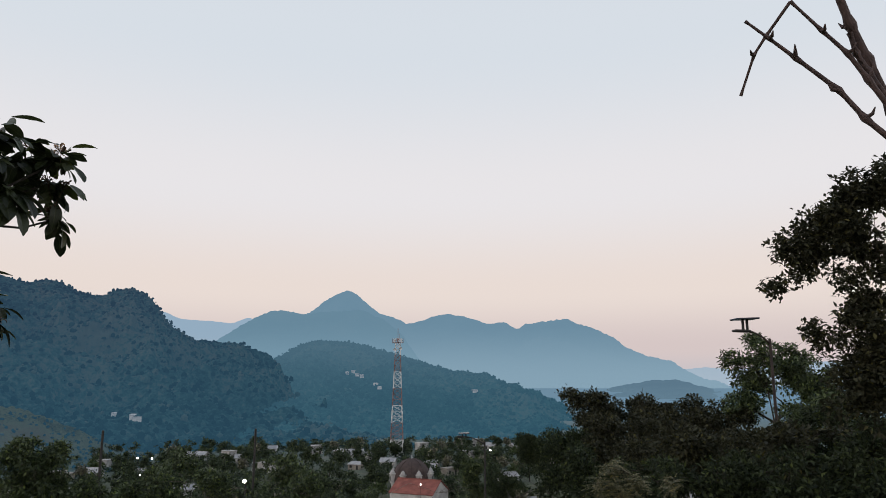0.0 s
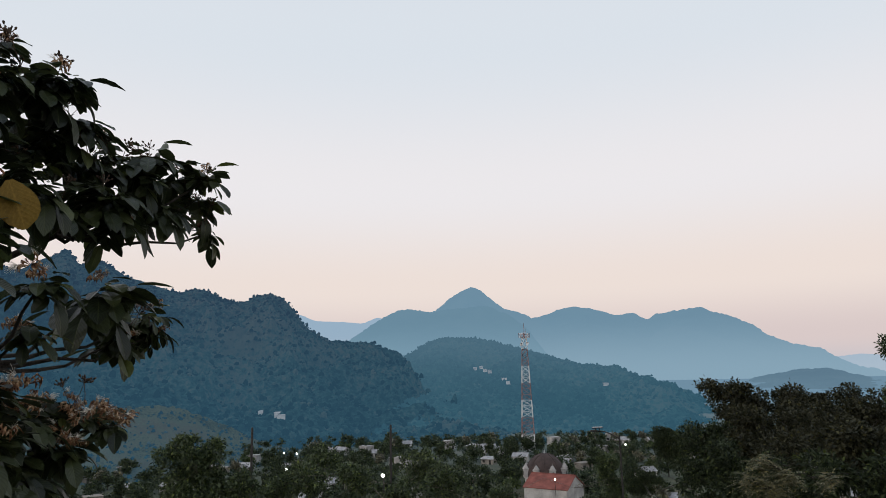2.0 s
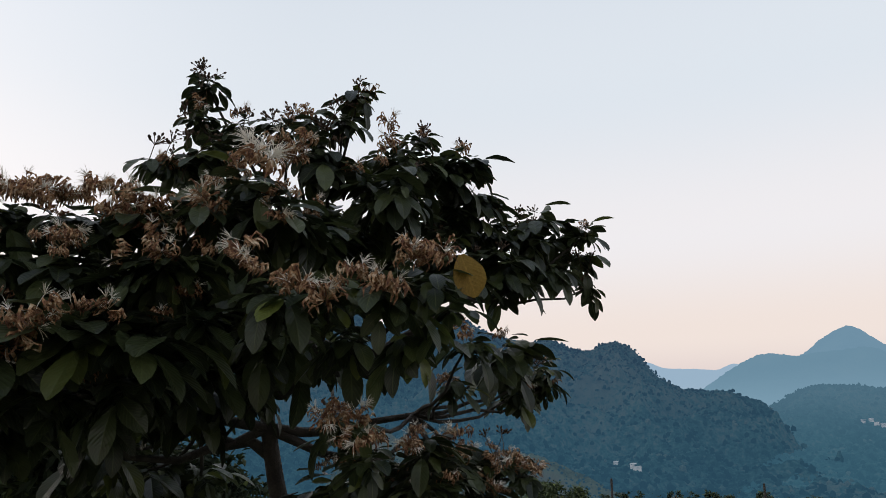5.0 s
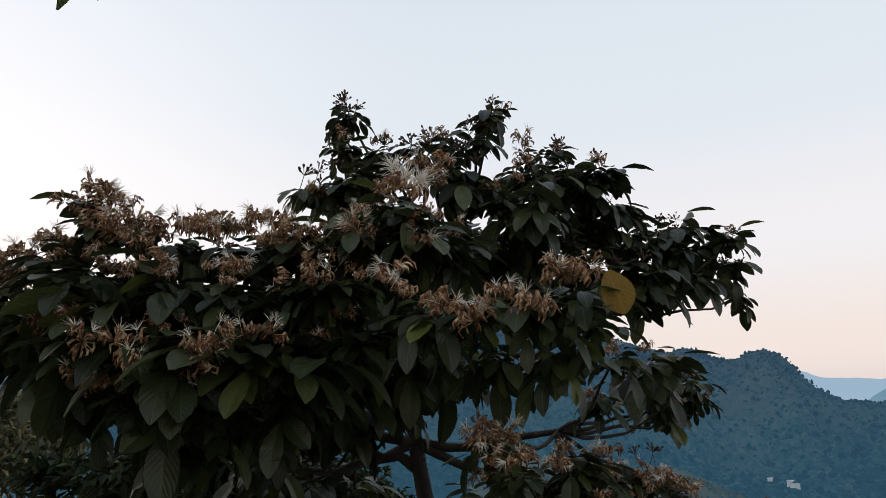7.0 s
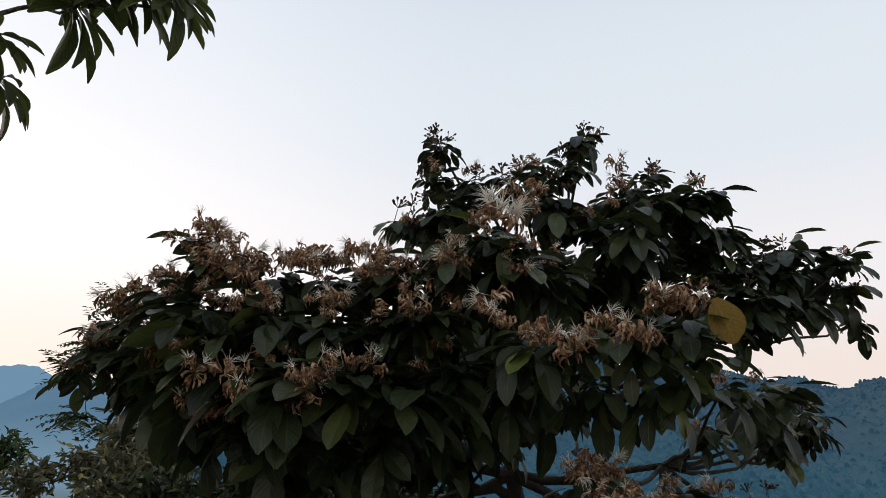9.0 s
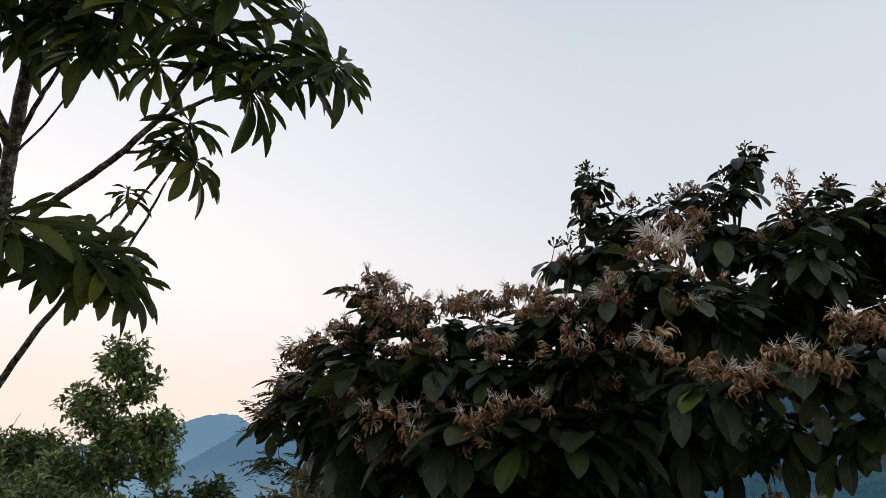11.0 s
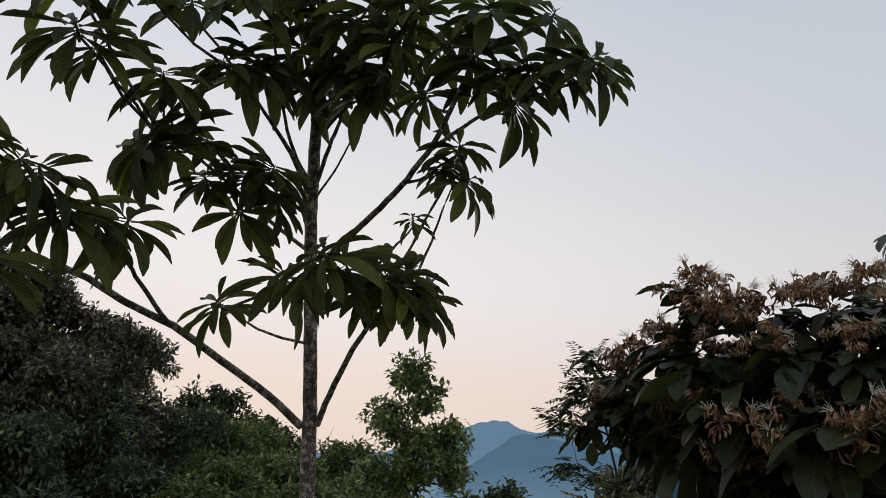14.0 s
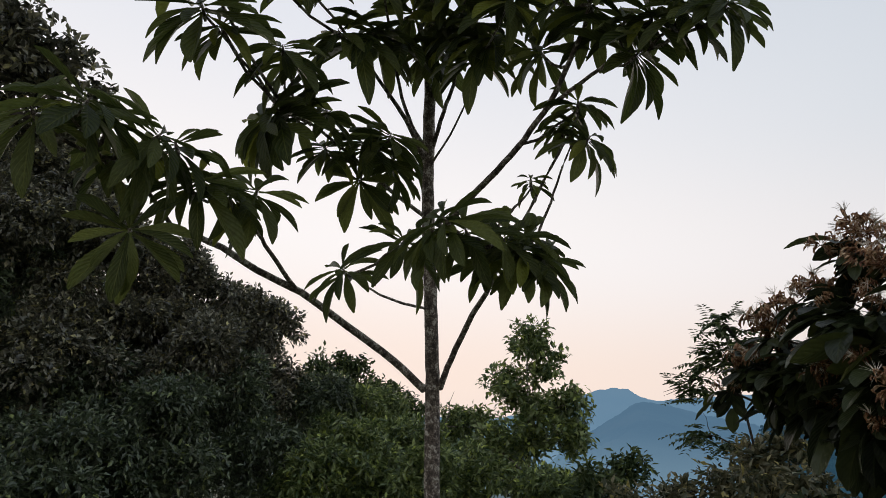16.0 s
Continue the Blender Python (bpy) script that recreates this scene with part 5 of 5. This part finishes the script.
def house(name, label, wall, roof, w, d, h, style, seed, at, turn, openings=True):
    """A small house: walls, a gabled, flat or shed roof with eaves, windows and a door."""
    rng = random.Random(seed)
    root = thing(name, label, "house", at)
    root.rotation_euler = (0, 0, turn)
    bm = bmesh.new()
    box(bm, (w, d, h + 1.5), (0, 0, h / 2 - 0.75), None, 0.03)
    part("wall", bm, wall, root)
    bm = bmesh.new()
    if style == "gable":
        rise = 0.28 * d
        slope = math.atan2(rise, d / 2)
        for s in (-1, 1):
            box(bm, (w + 0.8, math.hypot(d / 2, rise) + 0.5, 0.15), (0, s * d / 4, h + rise / 2 + 0.05), Matrix.Rotation(-s * slope, 4, "X"))
        part("roof", bm, roof, root)
        for s in (-1, 1):
            b2 = bmesh.new()
            v = [b2.verts.new(q) for q in ((s * w / 2, -d / 2, h), (s * w / 2, d / 2, h), (s * w / 2, 0, h + rise), (s * (w / 2 - 0.2), -d / 2, h), (s * (w / 2 - 0.2), d / 2, h), (s * (w / 2 - 0.2), 0, h + rise))]
            for f in ((0, 1, 2), (3, 5, 4), (0, 2, 5, 3), (1, 4, 5, 2), (0, 3, 4, 1)):
                b2.faces.new([v[i] for i in f])
            part("gable", b2, wall, root)
    elif style == "shed":
        box(bm, (w + 0.7, d + 0.9, 0.14), (0, 0, h + 0.35), Matrix.Rotation(0.13, 4, "X"))
        part("roof", bm, roof, root)
    else:
        box(bm, (w + 0.3, d + 0.3, 0.25), (0, 0, h + 0.12), None, 0.03)
        part("roof", bm, roof, root)
    n = max(2, int(w / 3)) if openings else 0
    for i in range(n):
        x = -w / 2 + (i + 0.5) * w / n
        bm = bmesh.new()
        if i == n // 2:
            box(bm, (0.95, 0.1, 2.05), (x, -d / 2 - 0.02, 1.03))
            part("door", bm, M_DARK, root)
        else:
            box(bm, (1.2, 0.1, 1.1), (x, -d / 2 - 0.02, 1.5))
            part("window", bm, M_DARK, root)
    return root


def domed_church():
    """A round church: a drum with windows, a dark ribbed dome, and white turrets round the dome's foot."""
    x, y = CHURCH_AT
    g = ground_z(x, y)
    drum = -32.7 - g
    root = thing("domed_church", "church with a dark brown dome ringed by white turrets", "church", (x, y, g))
    vs, fs = tube_arrays([(0, 0, -1), (0, 0, drum - 0.5), (0, 0, drum - 0.5), (0, 0, drum)], [6.9, 6.9, 7.4, 7.4], 32)
    under(root, "drum", mesh_of("drum", vs, fs, M_WALL))
    ring = [(6.6 * math.cos(radians(a)), drum + 7.3 * math.sin(radians(a))) for a in (0, 12, 25, 38, 50, 62, 73, 82, 88)]
    vs, fs = tube_arrays([(0, 0, h) for _, h in ring], [r for r, _ in ring], 32)
    dome = under(root, "dome", mesh_of("dome", vs, fs, M_DOME, smooth=True), None, "dark brown weathered dome")
    for k in range(8):
        a = radians(45 * k)
        pts = [Vector((math.cos(a) * (r + 0.05), math.sin(a) * (r + 0.05), h)) for r, h in ring]
        tube(dome, "rib", pts, [0.14] * len(pts), M_DOME, 5)
    tube(root, "finial", [(0, 0, drum + 7.2), (0, 0, drum + 7.7), (0, 0, drum + 8.6)], [0.5, 0.25, 0.05], M_WALL, 8)
    for k in range(8):
        a = radians(22.5 + 45 * k)
        c = Vector((math.cos(a) * 6.9, math.sin(a) * 6.9, drum))
        turn = Matrix.Rotation(a + math.pi / 2, 4, "Z")
        bm = bmesh.new()
        box(bm, (1.7, 1.5, 2.6), c + Vector((0, 0, 1.3)), turn, 0.06)
        box(bm, (2.1, 1.9, 0.25), c + Vector((0, 0, 2.6)), turn, 0.04)
        turret = part("turret", bm, M_WALL, root, "white turret with an arched dark opening")
        vs, fs = tube_arrays([c + Vector((0, 0, h)) for h in (2.7, 3.2, 3.7, 4.0, 4.5)], [0.85, 0.75, 0.45, 0.12, 0.03], 10)
        under(turret, "cap", mesh_of("cap", vs, fs, M_WALL))
        out = Vector((math.cos(a), math.sin(a), 0))
        side = Vector((-math.sin(a), math.cos(a), 0))
        arch = [(-0.4, 0.4), (0.4, 0.4)] + [(0.4 * math.cos(radians(q)), 1.6 + 0.4 * math.sin(radians(q))) for q in (0, 45, 90, 135, 180)]
        b2 = bmesh.new()
        b2.faces.new([b2.verts.new(c + out * 0.78 + side * u + Vector((0, 0, h))) for u, h in arch])
        bmesh.ops.solidify(b2, geom=b2.faces[:], thickness=0.06)
        part("opening", b2, M_DARK, turret)


def town():
    rng = random.Random(77)
    kinds = []
    for i, (wall, roof, w, d, h, style, lab) in enumerate(((M_WALL, M_TIN, 7, 5, 2.6, "gable", "small white house with a grey tin roof"), (M_WALL2, M_TIN, 6, 5, 2.5, "shed", "bare block house with a shed tin roof"), (M_WALL, M_WALL, 6, 5, 4.6, "flat", "two-storey whitewashed house with a flat roof"), (M_WALL, M_TILE, 8, 6, 3.0, "gable", "white house with a red tile roof"), (M_WALL2, M_WALL2, 6, 5, 2.8, "flat", "grey concrete house with a flat roof"))):
        kinds.append((wall, roof, w, d, h, style, lab))
    first = {}
    placed = 0
    tries = 0
    while placed < 95 and tries < 1500:
        tries += 1
        az = radians(rng.uniform(-24, 40))
        r = rng.uniform(205, 450)
        x, y = -math.sin(az) * r, math.cos(az) * r
        if math.hypot(x - HALL_AT[0], y - HALL_AT[1]) < 26 or math.hypot(x - TOWER_AT[0][0], y - TOWER_AT[0][1]) < 10:
            continue
        k = rng.choice((0, 0, 0, 1, 1, 1, 2, 4, 4))
        z = ground_z(x, y)
        turn = rng.uniform(-0.7, 0.7)
        if k not in first:
            wall, roof, w, d, h, style, lab = kinds[k]
            first[k] = tagged(house("house", lab + " among trees", wall, roof, w, d, h, style, k, (x, y, z), turn), group="houses of the town")
        else:
            copy_thing(first[k], Matrix.Translation((x, y, z)) @ Matrix.Rotation(turn, 4, "Z"))
        placed += 1
    hx, hy = HALL_AT
    house("church_hall", "long white hall with a broad red tile roof", M_WALL, M_TILE, 14, 12, 6.6, "gable", 99, (hx, hy, ground_z(hx, hy)), -0.42)
    domed_church()


town()


def tree_variant(seed, h, w, mat):
    rs, rng = np.random.RandomState(seed), random.Random(seed)
    clumps = []
    for _ in range(8):
        d = ball(rs, 1)[0]
        clumps.append((d[0] * w * 0.33, d[1] * w * 0.33, h * 0.62 + d[2] * h * 0.22, w * rng.uniform(0.20, 0.30)))
    P, A, N, S, Wd = clump_leaves(rs, clumps, 0.9, 13, aspect=0.75, lots=4)
    crown = leaves_mesh("crown", P, A, N, S, Wd, TINY_LEAF, mat)
    vs, fs = tube_arrays([(0, 0, -0.5), (0.1, 0, h * 0.25), (0, 0.1, h * 0.5), (0.05, 0, h * 0.7)], [0.3, 0.22, 0.15, 0.06], 7)
    return crown, mesh_of("trunk", vs, fs, M_BARK)


def valley_trees():
    rng = random.Random(8)
    kinds = [tree_variant(s, h, w, m) for s, h, w, m in ((1, 7, 8, M_VALLEY), (2, 8, 7, M_VALLEY), (3, 5.5, 7, M_GREEN), (4, 9, 9, M_VALLEY), (5, 6, 6, M_DULL), (6, 7, 10, M_VALLEY))]
    labels = ("round green tree among the town's houses", "taller dark green tree among the town's houses", "low light green tree among the town's houses", "large spreading green tree in the valley", "small dark tree in the valley", "broad green tree in the valley")
    firsts = {}
    n = 0
    while n < 290:
        az = radians(rng.uniform(-28, 46))
        r = math.sqrt(rng.uniform(170 ** 2, 440 ** 2))
        x, y = -math.sin(az) * r, math.cos(az) * r
        if math.hypot(x - HALL_AT[0], (y - HALL_AT[1]) * 0.5) < 13:
            continue
        k = rng.randrange(6)
        m = Matrix.Translation((x, y, ground_z(x, y))) @ Matrix.Rotation(rng.uniform(0, 6.28), 4, "Z")
        if k not in firsts:
            root = thing("valley_tree", labels[k], "tree", (x, y, ground_z(x, y)), "trees of the valley")
            under(root, "trunk", kinds[k][1])
            under(root, "crown", kinds[k][0], kind="stuff")
            firsts[k] = root
        else:
            copy_thing(firsts[k], m)
        n += 1


valley_trees()


def valley_woods():
    """The leafy cover between and behind the houses."""
    rs = np.random.RandomState(12)
    clumps = []
    for _ in range(2000):
        az, r = radians(rs.uniform(-30, 48)), math.sqrt(rs.uniform(175 ** 2, 470 ** 2))
        x, y = -math.sin(az) * r, math.cos(az) * r
        if math.hypot(x - HALL_AT[0], (y - HALL_AT[1]) * 0.6) < 13:
            continue
        q = rs.uniform(1.2, 3.0)
        clumps.append((x, y, ground_z(x, y) + q * rs.uniform(0.5, 1.3), q))
    P, A, N, S, Wd = clump_leaves(rs, clumps, 1.0, 11, aspect=0.7, lots=4)
    tagged(new("valley_woods", leaves_mesh("valley_woods", P, A, N, S, Wd, TINY_LEAF, M_VALLEY)), "low leafy bushes filling the gaps between houses", "bushes", kind="stuff")


valley_woods()


# ---- poles and street lamps on the slope ----
def street_lamp(top, arm, label, mat, panel=0.58, rise=0.3):
    x, y, z = top
    g = ground_z(x, y)
    root = thing("street_lamp", label, "street lamp", (x, y, g))
    h = z - g
    tube(root, "pole", [(0, 0, -0.3), (0, 0, h * 0.5), (0, 0, h)], [0.05, 0.042, 0.034], mat, 10)
    tube(root, "arm", [(0, 0, h - 0.12), (-arm * 0.3, 0, h + 0.06), (-arm * 0.6, 0, h + 0.17), (-arm, 0, h + 0.2)], [0.028, 0.025, 0.023, 0.021], mat, 8)
    bm = bmesh.new()
    box(bm, (panel * 0.7, 0.28, 0.06), (-arm * 1.05, 0, h + 0.2), Matrix.Rotation(0.04, 4, "Y"), 0.02)
    part("lamp_head", bm, M_POLE, root)
    bm = bmesh.new()
    for q in (0.82, 0.98):
        box(bm, (0.05, 0.05, rise), (-arm * q, 0, h + 0.19 + rise / 2))
    part("bracket", bm, M_POLE, root)
    bm = bmesh.new()
    box(bm, (panel, 0.5, 0.04), (-arm * 0.9, 0, h + 0.21 + rise), Matrix.Rotation(-0.03, 4, "Y"), 0.01)
    part("solar_panel", bm, M_PANEL, root)


street_lamp(LAMP_POLES[0], 0.68, "rusty solar street lamp with an unlit head", M_RUST_POLE)
street_lamp(LAMP_POLES[1], 0.95, "dark solar street lamp on a slender pole", M_POLE, 0.44, 0.12)


def wood_pole(top, label):
    x, y, z = top
    g = ground_z(x, y)
    root = thing("utility_pole", label, "pole", (x, y, g))
    h = z - g
    tube(root, "post", [(0, 0, -0.4), (0, 0, h * 0.5), (0.02, 0, h)], [0.085, 0.075, 0.068], M_POLE, 10)
    tube(root, "cap", [(0.02, 0, h), (0.02, 0, h + 0.05)], [0.08, 0.02], M_POLE, 10)


wood_pole(WOOD_POLES[0], "plain dark utility pole among bushes")
wood_pole(WOOD_POLES[1], "plain dark utility pole behind leafy bushes")

for i, p in enumerate(LIT_LAMPS):
    x, y, z = p
    g = ground_z(x, y)
    root = thing("lit_street_lamp", "street lamp with its light switched on", "street lamp", (x, y, g), "lit lamps of the town")
    s = max(0.14, 0.0011 * math.hypot(x, y))
    tube(root, "post", [(0, 0.3, -0.3), (0, 0.3, z - g)], [0.07, 0.05], M_POLE, 8)
    vs, fs = tube_arrays([(0, 0, z - g - s), (0, 0, z - g - s * 0.6), (0, 0, z - g), (0, 0, z - g + s * 0.6), (0, 0, z - g + s)], [s * 0.05, s * 0.8, s, s * 0.8, s * 0.05], 10)
    under(root, "bulb", mesh_of("bulb", vs, fs, M_LAMP, smooth=True))

# ---- bare jointed stems close to the camera ----
BARE_A = [(0.766, 0.969, 2.233), (0.801, 0.989, 2.16), (0.828, 0.999, 2.106), (0.867, 1.011, 2.02), (0.938, 1.021, 1.818), (0.976, 1.014, 1.625)]
BARE_B = [(0.792, 0.979, 2.142), (0.804, 0.987, 2.11), (0.82, 0.99, 2.082), (0.863, 0.993, 2.008), (0.92, 1.002, 1.849), (0.961, 1.001, 1.624)]
BARE_C = [(0.701, 0.977, 2.195), (0.748, 0.978, 2.144), (0.784, 0.977, 2.105), (0.812, 0.979, 2.063), (0.86, 0.979, 1.984), (0.946, 0.987, 1.624)]
BARE_D = [(0.645, 1.056, 2.067), (0.658, 1.023, 2.126), (0.671, 1.006, 2.149), (0.697, 0.969, 2.19)]
BARE_E = [(0.628, 0.982, 2.163), (0.663, 0.981, 2.133), (0.701, 0.978, 2.098), (0.76, 0.971, 2.041), (0.794, 0.969, 1.994), (0.84, 0.958, 1.94), (0.921, 0.955, 1.623)]


def bare_shrub():
    rng = random.Random(3)
    foot = BARE_A[-1]
    base = Vector((foot[0] + 0.05, foot[1] - 0.05, 0))
    base.z = ground_z(base.x, base.y)
    root = thing("bare_shrub", "leafless shrub with dark jointed purplish stems", "shrub", base)
    for line, r0, r1 in ((BARE_A, 0.0062, 0.009), (BARE_B, 0.0036, 0.007), (BARE_C, 0.0022, 0.006), (BARE_D, 0.002, 0.0026), (BARE_E, 0.002, 0.006)):
        pts = [Vector(p) - base for p in line]
        if line is not BARE_D:
            pts.append(Vector((rng.uniform(-0.04, 0.04), rng.uniform(-0.04, 0.04), -0.1)))
        fine, rad = [], []
        for i in range(len(pts) - 1):
            for k in range(5):
                f = k / 5
                g = (i + f) / (len(pts) - 1)
                fine.append(pts[i].lerp(pts[i + 1], f))
                rad.append((r0 + (r1 - r0) * g) * (1.5 if k == 0 else 1.0))
        fine.append(pts[-1])
        rad.append(r1)
        stem = tube(root, "stem", fine, rad, M_TWIG, 9)
        for i in range(1, len(pts) - 2):
            o = Vector((rng.gauss(0, 1), rng.gauss(0, 1), rng.gauss(0.3, 0.6))).normalized()
            tube(stem, "bud", [pts[i], pts[i] + o * 0.012, pts[i] + o * 0.017 + Vector((0, 0, 0.008))], [0.004, 0.003, 0.0008], M_TWIG, 6)


bare_shrub()


# ---- woods on the hills ----
def woods_on(name, label, slope, count, size, mat, seed, crest_rows):
    """Tree crowns, low rounded lumps with uneven tops, scattered over a mountainside and thicker along its crest."""
    rs = np.random.RandomState(seed)
    co = np.empty(len(slope.data.vertices) * 3, np.float32)
    slope.data.vertices.foreach_get("co", co)
    co = co.reshape(-1, 3)
    row = int(slope["row_length"])
    body = co[row * 7:]
    pick = body[rs.randint(0, len(body), count)]
    crest = co[row * 6:row * (6 + crest_rows)]
    pick = np.concatenate([pick, crest[rs.randint(0, len(crest), count // 30)]])
    n = len(pick)
    k = 5
    ang = np.arange(k) * 2 * math.pi / k
    low = np.stack([np.cos(ang), np.sin(ang), np.full(k, -0.35)], 1)
    mid = np.stack([0.85 * np.cos(ang + 0.4), 0.85 * np.sin(ang + 0.4), np.full(k, 0.55)], 1)
    tmpl = np.concatenate([low, mid, [(0, 0, 1.0)]])
    faces = []
    for i in range(k):
        j2 = (i + 1) % k
        faces += [(i, j2, k + i), (j2, k + j2, k + i), (k + i, k + j2, 2 * k)]
    s = size * (0.35 + 0.9 * rs.random_sample(n) ** 1.6)
    jit = 1 + 0.35 * (rs.random_sample((n, len(tmpl), 3)) - 0.5)
    tall = (0.8 + 0.7 * rs.random_sample(n))[:, None]
    lone = (np.arange(n) >= count) & (rs.random_sample(n) < 0.25)
    tall[lone] *= 1.5
    v = tmpl[None] * jit * s[:, None, None]
    v[:, :, 2] *= tall
    v += pick[:, None, :] + (rs.random_sample((n, 1, 3)) - 0.5) * np.array((size * 3, size * 3, 0))
    f = (np.array(faces)[None] + (np.arange(n) * len(tmpl))[:, None, None]).reshape(-1, 3)
    ob = new(name, mesh_of(name, v.reshape(-1, 3), f, mat))
    tagged(ob, label, "trees", kind="stuff")


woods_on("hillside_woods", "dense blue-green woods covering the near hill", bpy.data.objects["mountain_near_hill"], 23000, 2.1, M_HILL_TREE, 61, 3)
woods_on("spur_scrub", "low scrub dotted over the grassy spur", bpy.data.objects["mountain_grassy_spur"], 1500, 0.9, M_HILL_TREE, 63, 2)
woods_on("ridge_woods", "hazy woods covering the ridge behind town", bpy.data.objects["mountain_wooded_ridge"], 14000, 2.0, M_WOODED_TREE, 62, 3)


# ---- homesteads on the hillsides ----
def hill_homes():
    from mathutils.bvhtree import BVHTree
    dg = bpy.context.evaluated_depsgraph_get()
    slopes = [BVHTree.FromObject(bpy.data.objects[n], dg) for n in ("mountain_near_hill", "mountain_grassy_spur", "mountain_wooded_ridge", "mountain_far_slope")]
    rng = random.Random(4)
    for bearing, height in HILL_HOMES:
        a, e = radians(bearing), radians(height)
        way = Vector((-math.sin(a) * math.cos(e), math.cos(a) * math.cos(e), math.sin(e)))
        hits = [h for h in (s.ray_cast(Vector((0.14, -0.05, 1.6)), way) for s in slopes) if h[0] is not None]
        if not hits:
            continue
        p = min(hits, key=lambda h: h[3])[0]
        house("hillside_house", "small white house on the wooded hillside", M_HAZED_WALL, M_HAZED_WALL, rng.uniform(3, 7), 3.5, rng.uniform(1.4, 1.9), rng.choice(("flat", "shed")), rng.randrange(99), p + Vector((0, 0, 0.6)), a + rng.uniform(-0.3, 0.3), False)


hill_homes()
